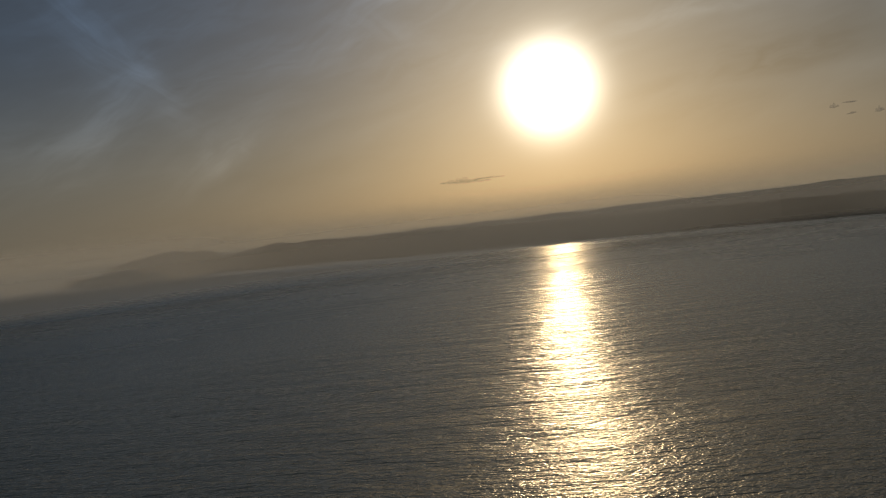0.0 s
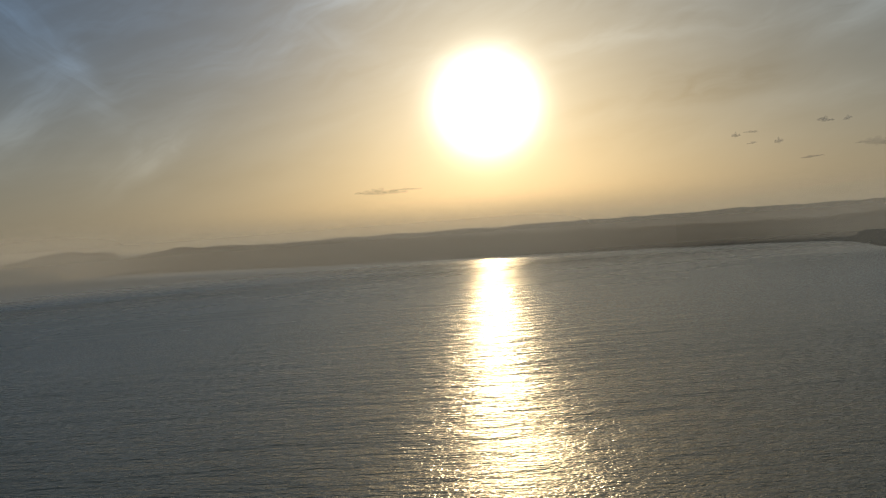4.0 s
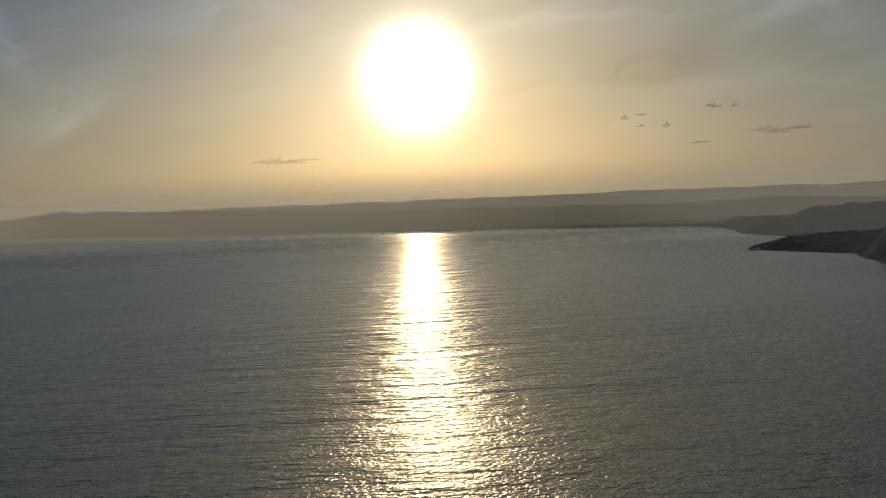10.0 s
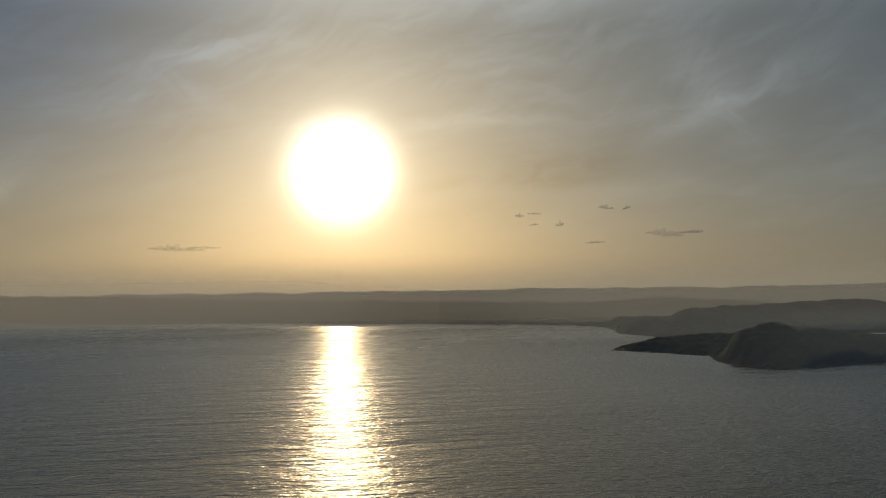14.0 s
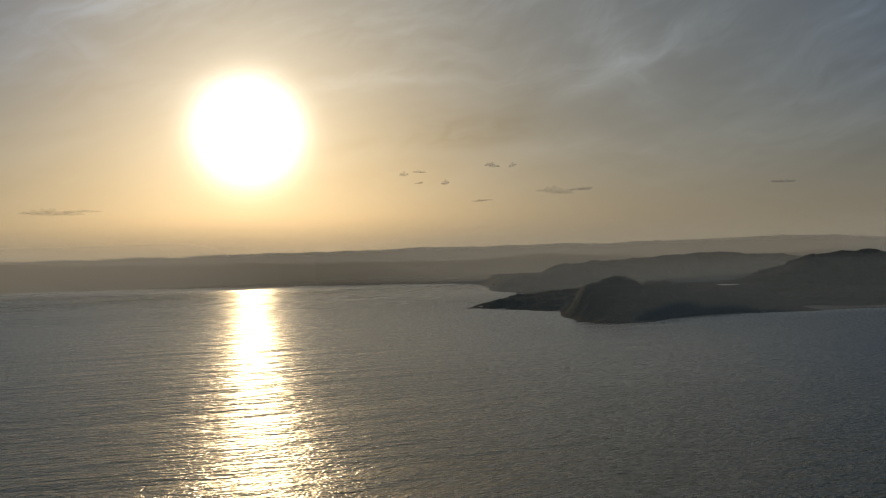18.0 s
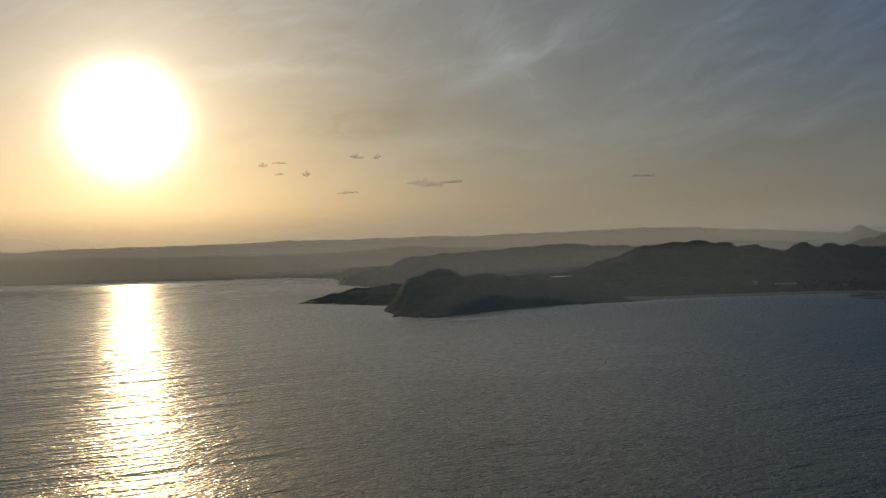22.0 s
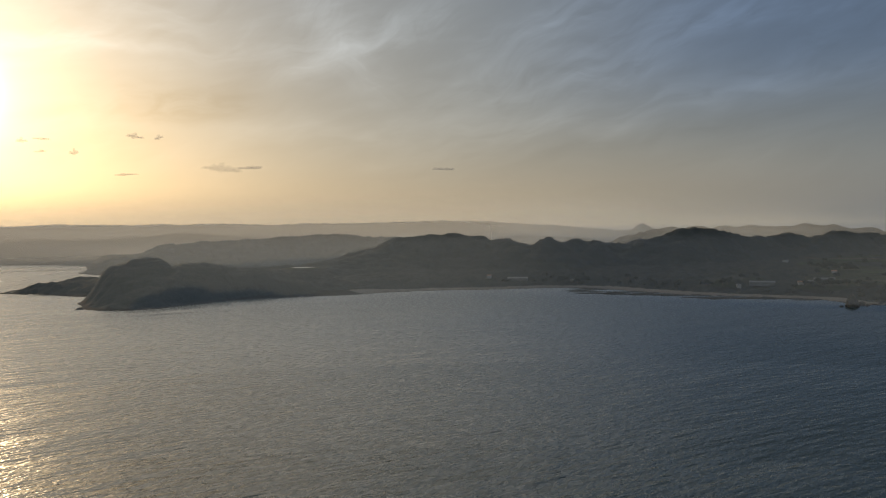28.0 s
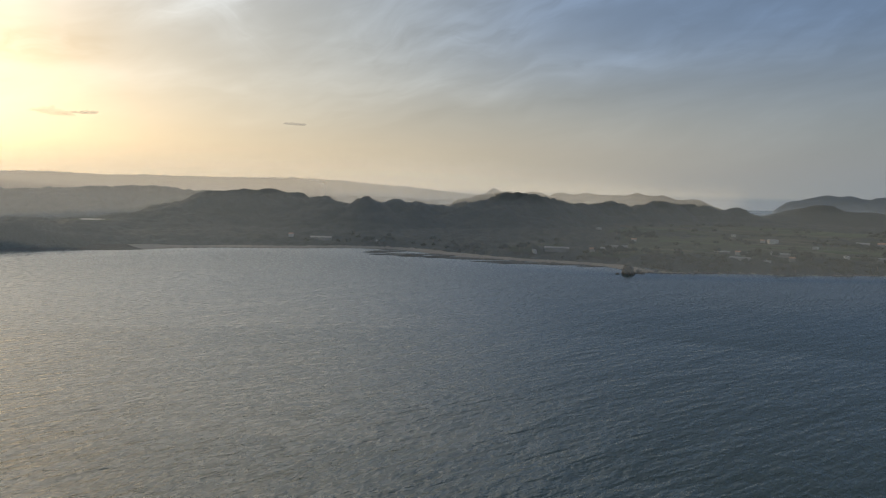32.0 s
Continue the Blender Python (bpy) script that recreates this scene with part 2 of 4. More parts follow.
def make_water():
    m, n = material("sea_water")
    where = n.add("ShaderNodeNewGeometry").outputs["Position"]
    long = n.noise(n.mapped(where, (9, 4, 0), (0, 0, -6), (90, 26, 1), "TEXTURE"), 1.0, 1.5, 0.5, 0.2)
    swell = n.noise(n.mapped(where, (0, 0, 0), (0, 0, -9), (30, 8.5, 1), "TEXTURE"), 1.0, 2.0, 0.5, 0.3)
    chop = n.noise(n.mapped(where, (7, 3, 0), (0, 0, -13), (15.0, 3.8, 1), "TEXTURE"), 1.0, 2.0, 0.5, 0.25)
    cross = n.noise(n.mapped(where, (2, 5, 0), (0, 0, 24), (5.5, 2.8, 1), "TEXTURE"), 1.0, 2.0, 0.5, 0.2)
    ripple = n.noise(n.mapped(where, (1, 9, 0), (0, 0, 8), (2.0, 1.6, 1), "TEXTURE"), 1.0, 1.0, 0.5, 0.1)
    # open water is rougher than the lee of the headland; ripples merge into the gloss towards the far shore
    lee = n.ramp(n.vec("DISTANCE", where, (1750.0, 650.0, 0.0)), 450.0, 1350.0, 0.28, 1.0)
    reach = n.vec("DISTANCE", n.vec("MULTIPLY", where, (0.65, 1.0, 0.0)), (273.0, 90.0, 0.0))
    wide, near = n.ramp(reach, 350.0, 1500.0), n.ramp(reach, 720.0, 230.0)
    big = n.math("ADD", n.math("MULTIPLY", long, 3.0), n.math("MULTIPLY", swell, 1.5))
    mid = n.math("ADD", n.math("MULTIPLY", chop, 1.25), n.math("MULTIPLY", cross, 0.62))
    mid = n.math("MULTIPLY", mid, n.math("SUBTRACT", 1.0, n.math("MULTIPLY", wide, 0.9)))
    h = n.math("ADD", n.math("ADD", big, mid), n.math("MULTIPLY", n.math("MULTIPLY", ripple, 0.62), near))
    h = n.math("MULTIPLY", h, lee)
    # seaward bump tilt added to mirror brighter sky, more so in the bay
    lean = n.math("MULTIPLY", n.math("MAXIMUM", n.math("SUBTRACT", reach, 420.0), 0.0), 0.085)
    lean = n.math("ADD", lean, n.math("MULTIPLY", n.math("MAXIMUM", n.math("SUBTRACT", reach, 580.0), 0.0), 0.052))
    h = n.math("ADD", h, lean)
    wind = n.noise(n.mapped(where, (4, 2, 0), (0, 0, 15), (450, 170, 1), "TEXTURE"), 1.0, 4.0, 0.55, 0.6)
    calm = n.ramp(n.vec("DISTANCE", where, (1500.0, 750.0, 0.0)), 350.0, 1150.0, 0.62, 1.0)
    rough = n.math("ADD", n.ramp(wind, 0.3, 0.75, 0.20, 0.25), n.math("MULTIPLY", wide, 0.05))
    rough = n.math("MULTIPLY", rough, calm)
    deep = n.mix(n.noise(where, 0.0016, 3.0), (0.014, 0.028, 0.030), (0.024, 0.042, 0.043))
    relief = bump(n, h, 0.95, 1.0)
    # long smooth faces, and between them patches broken up by capillary ripples
    faces = [principled(n, deep, r, relief) for r in (rough, n.math("ADD", rough, 0.2))]
    for f in faces:
        f.inputs["IOR"].default_value = 1.42
        f.inputs["Specular IOR Level"].default_value = 0.6
    broken = n.noise(n.mapped(where, (5, 1, 0), (0, 0, 3), (6.0, 2.3, 1), "TEXTURE"), 1.0, 2.0, 0.6, 0.2)
    both = n.add("ShaderNodeMixShader")
    n.link(n.math("MULTIPLY", n.ramp(broken, 0.42, 0.62), n.math("ADD", 0.46, n.math("MULTIPLY", near, 0.26))), both.inputs[0])
    n.link(faces[0].outputs[0], both.inputs[1])
    n.link(faces[1].outputs[0], both.inputs[2])
    finish(n, both.outputs[0])
    return m


def make_forest():
    m, n = material("wooded_land")
    where = n.add("ShaderNodeNewGeometry").outputs["Position"]
    fine = n.noise(where, 0.16, 4.0, 0.65)
    broad = n.noise(where, 0.013, 3.0)
    color = n.mix(fine, (0.012, 0.017, 0.017), (0.032, 0.041, 0.040))
    color = n.mix(n.ramp(broad, 0.4, 0.7), color, (0.022, 0.029, 0.026))
    s = principled(n, color, 0.9, bump(n, fine, 0.9, 3.0), spec=0.15)
    finish(n, s.outputs[0])
    return m


def make_pasture():
    m, n = material("rough_pasture")
    where = n.add("ShaderNodeNewGeometry").outputs["Position"]
    strips = n.noise(n.mapped(where, (0, 0, 0), (0, 0, -104), (0.006, 0.06, 1)), 1.0, 4.0, 0.6, 0.3)
    grain = n.noise(where, 0.35, 4.0, 0.65)
    color = n.mix(n.ramp(strips, 0.35, 0.65), (0.017, 0.026, 0.017), (0.031, 0.041, 0.026))
    color = n.mix(n.ramp(grain, 0.45, 0.7), color, (0.022, 0.031, 0.019))
    split = n.add("ShaderNodeSeparateXYZ")
    n.link(where, split.inputs[0])
    color = n.mix(n.ramp(split.outputs[2], 5.0, 8.0), n.mix(grain, (0.012, 0.013, 0.012), (0.030, 0.030, 0.027)), color)
    s = principled(n, color, 0.95, bump(n, grain, 0.8, 1.0), spec=0.1)
    finish(n, s.outputs[0])
    return m


WATER, FOREST, PASTURE = make_water(), make_forest(), make_pasture()


# ---- shape of the land ----
def lattice(ix, iy, seed):
    h = (ix.astype(np.int64) * 374761393 + iy.astype(np.int64) * 668265263 + seed * 1442695041) & 0xFFFFFFFF
    h = ((h ^ (h >> 13)) * 1274126177) & 0xFFFFFFFF
    return ((h ^ (h >> 16)) & 0xFFFF) / 65535.0


def value_noise(x, y, seed=1):
    x0, y0 = np.floor(x), np.floor(y)
    fx, fy = x - x0, y - y0
    fx, fy = fx * fx * (3 - 2 * fx), fy * fy * (3 - 2 * fy)
    a, b = lattice(x0, y0, seed), lattice(x0 + 1, y0, seed)
    c, d = lattice(x0, y0 + 1, seed), lattice(x0 + 1, y0 + 1, seed)
    return (a * (1 - fx) + b * fx) * (1 - fy) + (c * (1 - fx) + d * fx) * fy


def fbm(x, y, size, octaves=4, seed=1):
    total, amp, norm = 0.0, 1.0, 0.0
    for k in range(octaves):
        total = total + amp * value_noise(x / size + 17.3 * k, y / size - 9.1 * k, seed + k)
        norm += amp
        amp *= 0.5
        size *= 0.5
    return total / norm


def crowns(x, y, size, seed=7):
    """Rounded tree crowns, one to a cell of that size."""
    x, y = x / size, y / size
    x0, y0 = np.floor(x), np.floor(y)
    best = np.zeros(x.shape)
    for i in (-1, 0, 1):
        for j in (-1, 0, 1):
            cx, cy = x0 + i, y0 + j
            px, py = cx + 0.15 + 0.7 * lattice(cx, cy, seed), cy + 0.15 + 0.7 * lattice(cx, cy, seed + 1)
            tall = 0.6 + 0.4 * lattice(cx, cy, seed + 2)
            d2 = ((x - px) ** 2 + (y - py) ** 2) / 0.62
            best = np.maximum(best, tall * np.sqrt(np.clip(1 - d2, 0, 1)))
    return best


# the island's shore, from the far cape round the bay to the farm coast, and closed behind
SHORE = [(-1390, 4640), (-1080, 4450), (-720, 4200), (-420, 3900), (-130, 3540), (110, 3400), (340, 3290), (530, 3150),
         (720, 2990), (900, 2840), (1070, 2710), (1210, 2580), (1340, 2480), (1440, 2330), (1475, 2190), (1405, 1980),
         (1330, 1820), (1345, 1740), (1312, 1585), (1220, 1532), (1140, 1472), (1066, 1372), (1082, 1318), (1112, 1268),
         (1132, 1195), (1088, 1120), (1070, 1060), (1074, 1010), (1088, 976), (1130, 966), (1212, 1000), (1280, 994)]
SHORE += [(1330, 967), (1380, 950), (1440, 950), (1505, 912), (1555, 866), (1632, 832), (1672, 780), (1668, 735), (1652, 650),
          (1660, 580), (1678, 520), (1688, 462), (1662, 408), (1690, 372), (1742, 338), (1764, 280), (1822, 240), (1856, 208), (2010, 120),
          (2300, -120), (2700, -420), (3600, -700), (3900, 100), (3560, 700), (3700, 1400), (3100, 1700), (2600, 2100),
          (2900, 2500), (3700, 2300), (4500, 2200), (5400, 2600), (5400, 5400), (-1200, 5400)]
ISLES = [[(4490, 1120), (4570, 780), (4700, 200), (5200, 200), (5200, 1300)],
         [(-1795, 4400), (-1640, 4420), (-1300, 4480), (-1200, 5150), (-2300, 5150)]]
# ridges: x, y, height along the crest, and how wide the flanks are
RIDGES = [
    (72, [(1100, 1098, 8), (1140, 1096, 39), (1168, 1092, 42), (1215, 1082, 37), (1290, 1066, 30), (1390, 1080, 20)]),
    (110, [(1430, 1840, 20), (1523, 1790, 54), (1680, 1720, 60), (1830, 1700, 66), (1900, 1650, 65), (1980, 1570, 58)]),
    (95, [(1560, 1240, 30), (1690, 1250, 56), (1770, 1240, 73), (1830, 1225, 69), (1850, 1130, 58)]),
    (75, [(1830, 1130, 50), (1872, 1035, 62), (1930, 1040, 51), (1972, 1030, 62), (2060, 1030, 49)]),
    (100, [(2060, 1040, 48), (2150, 960, 62), (2220, 917, 70), (2310, 930, 61), (2420, 945, 56)]),
    (150, [(2420, 1100, 56), (2640, 1290, 72), (2900, 1290, 66)]),
    (140, [(2700, 1240, 56), (3040, 1290, 74), (3140, 1249, 76), (3200, 1140, 78), (3250, 1020, 68), (3200, 860, 44)]),
    (110, [(3030, 640, 44), (3068, 611, 55), (3099, 471, 58), (3130, 330, 60), (3160, 100, 55)]),
    (190, [(-1300, 4600, 30), (-1130, 4600, 76), (-780, 4470, 120), (-300, 4120, 104), (60, 3780, 96), (600, 3440, 78),
           (980, 3180, 74), (1330, 2870, 66), (1640, 2580, 60), (1865, 2500, 74), (2110, 2400, 64)]),
    (260, [(-600, 4700, 105), (300, 4300, 104), (920, 3900, 106), (1415, 3720, 106), (1910, 3480, 108), (2370, 3260, 106),
           (3167, 3354, 108), (3500, 3078, 113), (3747, 2823, 102), (3930, 2604, 76), (4100, 2440, 60)]),
    (80, [(4170, 2440, 54), (4270, 2440, 70), (4324, 2440, 90), (4380, 2440, 72), (4480, 2440, 54)]),
    (120, [(4590, 1010, 74), (4640, 960, 90), (4680, 880, 97), (4700, 780, 90), (4740, 600, 80), (4800, 400, 82)]),
    (110, [(-1770, 4440, 40), (-1650, 4520, 104), (-1400, 4580, 142), (-1200, 4620, 124)]),
    (85, [(2286, 916, 58), (2413, 894, 53), (2556, 856, 54), (2693, 792, 62), (2749, 759, 56), (2781, 729, 48), (2817, 687, 45), (2840, 647, 36), (2850, 611, 28)]),
]


def away(x, y, ax, ay, bx, by):
    """Distance to a segment, and how far along it the foot lies."""
    dx, dy = bx - ax, by - ay
    t = np.clip(((x - ax) * dx + (y - ay) * dy) / (dx * dx + dy * dy), 0, 1)
    return np.hypot(x - ax - t * dx, y - ay - t * dy), t


def inland(x, y, ring):
    """Metres from the shore, positive on land."""
    dist, inside = np.full(x.shape, 1e9), np.zeros(x.shape, bool)
    for (ax, ay), (bx, by) in zip(ring, ring[1:] + ring[:1]):
        dist = np.minimum(dist, away(x, y, ax, ay, bx, by)[0])
        cut = (ay > y) != (by > y)
        inside ^= cut & (x < (bx - ax) * (y - ay) / ((by - ay) or 1e-9) + ax)
    return np.where(inside, dist, -dist)


def smooth(a, lo, hi):
    t = np.clip((a - lo) / (hi - lo), 0, 1)
    return t * t * (3 - 2 * t)


def land_height(x, y):
    """Height of the land, its tree canopy included, and how wooded it is."""
    s = inland(x, y, SHORE)
    for ring in ISLES:
        s = np.maximum(s, inland(x, y, ring))
    s = s + (fbm(x, y, 60, 4, 5) - 0.5) * 22
    beach = smooth(np.hypot((x - 1590) / 260, (y - 790) / 400), 1.15, 0.95)
    edge = 4 + 28 * beach
    plain = 0.7 + 10.5 * smooth(s, edge, edge + 55) + 0.016 * np.clip(s - 60, 0, 900)
    plain = np.where(s < 0, s * 0.12, plain * smooth(s, -2, 6))
    hill = np.zeros(x.shape)
    az, reach = np.degrees(np.arctan2(x - 520, y - 100)), np.hypot(x - 520, y - 100)
    behind = np.zeros(x.shape)
    for width, crest in RIDGES:
        steep = np.ones(x.shape)
        if crest in (RIDGES[8][1], RIDGES[9][1]):
            # the far ridges fall off steeply on their hidden side
            ca = [math.degrees(math.atan2(a - 520, b - 100)) for a, b, c in crest]
            past = reach - np.interp(az, ca, [math.hypot(a - 520, b - 100) for a, b, c in crest])
            within = smooth(az, ca[0] - 3, ca[0]) * smooth(az, ca[-1] + 3, ca[-1])
            steep = 1 - within * smooth(past, 25, 90)
            behind = np.maximum(behind, 1 - steep)
        for (ax, ay, ah), (bx, by, bh) in zip(crest, crest[1:]):
            d, t = away(x, y, ax, ay, bx, by)
            hill = np.maximum(hill, (ah + (bh - ah) * t) * np.exp(-(d / width) ** 2) * steep)
    rough = (fbm(x, y, 170, 4, 11) - 0.5) * 0.22 + (fbm(x, y, 48, 3, 23) - 0.5) * 0.12
    rough = rough * (1 - 0.45 * smooth(reach, 2300, 2800))
    hill = hill * (1 + rough * smooth(hill, 8, 40)) * smooth(s, 0, 40)
    hill = hill + (fbm(x, y, 95, 3, 61) - 0.5) * 11 * smooth(hill, 30, 60) * smooth(reach, 2200, 2600)
    hill = hill + smooth(hill, 22, 46) * smooth(y, 1600, 1350) * ((crowns(x, y, 84.0, 91) ** 1.5 - 0.62) * 24 + (crowns(x, y, 40.0, 95) - 0.6) * 9)
    bluff = smooth(y, 1560, 1800) * smooth(s, 0, 60) * (1 - behind) * (24 + 18 * smooth(y, 2000, 2600))
    hill = np.maximum(hill, bluff * (0.8 + 0.4 * fbm(x, y, 130, 2, 51)))
    pond = np.hypot(x - 1478, y - 1213)
    farm = smooth(np.hypot((x - 2120) / 560, (y - 430) / 330), 1.15, 0.8) * smooth(hill, 24, 10)
    # woods behind the bay's beach, but for a strip of farms; a belt of trees along the open coast
    south = smooth(np.degrees(np.arctan2(x - 840, y - 41)), 62.5, 66)
    farm = farm * np.maximum(south, smooth(s, 215, 170) * smooth(y, 660, 600))
    belt = 55 * (1 - beach)
    farm = farm * smooth(s, edge + 14 + belt, edge + 30 + belt) * smooth(fbm(x, y, 70, 3, 81), 0.62, 0.52)
    wooded = (1 - farm) * smooth(s, edge, edge + 10) * smooth(pond, 24, 40)
    near = smooth(np.hypot(x - 1600, y - 800), 1500, 1100)
    canopy = wooded * (near * (crowns(x, y, 9.0) * 6.0 + crowns(x, y, 17.0, 3) * 5.0 - 6.5) + (fbm(x, y, 45, 2, 41) - 0.5) * 5.0 + near * (fbm(x, y, 24, 3, 77) - 0.5) * 9.0 - 2.0)
    z = np.maximum(plain, np.minimum(plain, 4) + hill) + canopy
    return z + (24.2 - z) * smooth(pond, 70, 26), wooded, s


def ground_z(x, y):
    return float(land_height(np.array([float(x)]), np.array([float(y)]))[0][0])


def mesh_object(name, verts, faces, mat, soft=False):
    me = bpy.data.meshes.new(name)
    me.from_pydata([tuple(v) for v in verts], [], [tuple(f) for f in faces])
    me.materials.append(mat)
    if soft:
        me.shade_smooth()
    return new(name, me)


def land_sheet(name, x0, x1, y0, y1, step, skip=None, part_of=None, mat=FOREST):
    """A sheet of land; part_of: "open" or "wooded" ground only."""
    nx, ny = int((x1 - x0) / step) + 1, int((y1 - y0) / step) + 1
    gx, gy = np.meshgrid(np.linspace(x0, x1, nx), np.linspace(y0, y1, ny))
    z, wooded, s = land_height(gx, gy)
    z = np.maximum(z, -4.0)
    i, j = np.meshgrid(np.arange(nx - 1), np.arange(ny - 1))
    a = (j * nx + i).ravel()
    quads = np.stack([a, a + 1, a + nx + 1, a + nx], 1)
    keep = z.ravel()[quads].max(1) > -2.5
    if skip:
        cx, cy = gx.ravel()[quads].mean(1), gy.ravel()[quads].mean(1)
        keep &= ~((cx > skip[0]) & (cx < skip[1]) & (cy > skip[2]) & (cy < skip[3]))
    if part_of:
        tree = wooded.ravel()[quads].mean(1) > 0.5
        keep &= tree if part_of == "wooded" else ~tree
    quads = quads[keep]
    used, inverse = np.unique(quads, return_inverse=True)
    verts = np.stack([gx.ravel(), gy.ravel(), z.ravel()], 1)[used]
    return mesh_object(name, verts.tolist(), inverse.reshape(-1, 4).tolist(), mat, True)


def make_sea():
    """One flat sheet to the skyline, open where the island stands."""
    nx, ny, step, x0, y0 = 194, 153, 40.0, -2400.0, -760.0
    gx, gy = np.meshgrid(x0 + step * np.arange(nx), y0 + step * np.arange(ny))
    s = inland(gx, gy, SHORE)
    for ring in ISLES:
        s = np.maximum(s, inland(gx, gy, ring))
    i, j = np.meshgrid(np.arange(nx - 1), np.arange(ny - 1))
    a = (j * nx + i).ravel()
    quads = np.stack([a, a + 1, a + nx + 1, a + nx], 1)
    quads = quads[s.ravel()[quads].min(1) < 32]
    verts = [(x, y, 0.0) for x, y in zip(gx.ravel().tolist(), gy.ravel().tolist())]
    faces = quads.tolist()
    x1, y1, far, k = x0 + step * (nx - 1), y0 + step * (ny - 1), 40000.0, len(verts)
    verts += [(x0, y0, 0), (x1, y0, 0), (x1, y1, 0), (x0, y1, 0), (-far, -far, 0), (far, -far, 0), (far, far, 0), (-far, far, 0),
              (-1300, y1, 0), (4700, y1, 0), (-9000, far, 0), (16000, far, 0)]
    faces += [(k, k + 4, k + 5, k + 1), (k + 1, k + 5, k + 6, k + 2), (k + 3, k + 7, k + 4, k),
              (k + 3, k + 8, k + 10, k + 7), (k + 9, k + 2, k + 6, k + 11)]
    sea = mesh_object("water", verts, faces, WATER)
    return tagged(sea, "grey-green sea with small wind waves and a sun path", "sea", kind="structure")


def make_hinterland():
    """The island goes on behind the far ridges."""
    verts = [(-1300, 5190, 3), (4700, 5190, 3), (16000, 40000, 3), (-9000, 40000, 3)]
    tagged(mesh_object("ground_beyond", verts, [(0, 1, 2, 3)], FOREST), "wooded land behind the far ridges", "land", kind="structure")


make_sea()
make_hinterland()
NEAR = (1000, 2900, -200, 2000)
tagged(land_sheet("ground", *NEAR, 5, None, "open", PASTURE), "open farmland and bare shore behind the beach", "land", kind="structure")
tagged(land_sheet("woods", *NEAR, 5, None, "wooded"), "dense dark woods covering the hills by the shore", "woods", kind="stuff")
tagged(land_sheet("ground_far", -2350, 5210, -740, 5210, 24, NEAR), "hazy wooded ridges across the bay", "land", kind="structure")


# ---- evening haze hanging over the bay ----
def make_haze_stuff(name, tone):
    """Thin mist that passes most light and scatters the rest onward."""
    m, n = material(name)
    thick = n.add("ShaderNodeAttribute", attribute_name="veil").outputs["Fac"]
    on, back, both, mixed = n.add("ShaderNodeBsdfTranslucent"), n.add("ShaderNodeBsdfDiffuse"), n.add("ShaderNodeMixShader"), n.add("ShaderNodeMixShader")
    n.put(on.inputs[0], tone)
    n.put(back.inputs[0], tone)
    n.put(both.inputs[0], 0.14)
    n.link(on.outputs[0], both.inputs[1])
    n.link(back.outputs[0], both.inputs[2])
    n.link(thick, mixed.inputs[0])
    n.link(n.add("ShaderNodeBsdfTransparent").outputs[0], mixed.inputs[1])
    n.link(both.outputs[0], mixed.inputs[2])
    finish(n, mixed.outputs[0])
    return m


HAZE = make_haze_stuff("evening_haze", (0.90, 0.88, 0.84, 1))
GREY_HAZE = make_haze_stuff("grey_haze", (0.80, 0.85, 0.90, 1))
THIN_HAZE = make_haze_stuff("thin_blue_haze", (0.66, 0.80, 0.98, 1))


def make_haze(line, density, foot, full, top, ends, rounds=40, mat=HAZE):
    """A veil of haze standing along a line: it thickens over the water up to foot, thins out from full to top, and fades over its two ends."""
    pts = []
    for (ax, ay), (bx, by) in zip(line, line[1:]):
        k = max(2, int(math.hypot(bx - ax, by - ay) / 60))
        pts += [(ax + (bx - ax) * t / k, ay + (by - ay) * t / k) for t in range(k)]
    pts = np.array(pts + [line[-1]], float)
    for _ in range(rounds):
        pts[1:-1] = (pts[:-2] + pts[2:]) / 2
    run = np.concatenate([[0], np.cumsum(np.hypot(*np.diff(pts, axis=0).T))])
    levels = np.concatenate([np.linspace(0.3, foot, 6), np.linspace(foot, full, 3)[1:], np.linspace(full, top, 14)[1:]])
    side = smooth(run, 0, max(ends[0], 1)) * smooth(run[-1] - run, 0, max(ends[1], 1))
    rise = smooth(levels, 0, foot) * smooth(levels, top, full)
    n = len(pts)
    verts = [(x, y, z) for z in levels for x, y in pts]
    faces = [(j * n + i, j * n + i + 1, (j + 1) * n + i + 1, (j + 1) * n + i) for j in range(len(levels) - 1) for i in range(n - 1)]
    ob = mesh_object("haze", verts, faces, mat, True)
    ob.data.attributes.new("veil", "FLOAT", "POINT").data.foreach_set("value", (density * np.outer(rise, side)).ravel().astype(np.float32))
    tagged(ob, "thin warm evening haze hanging over the bay", "haze", kind="structure")


def arc(radius, a0, a1):
    return [(500 + radius * math.sin(radians(a)), 80 + radius * math.cos(radians(a))) for a in np.linspace(a0, a1, 24)]


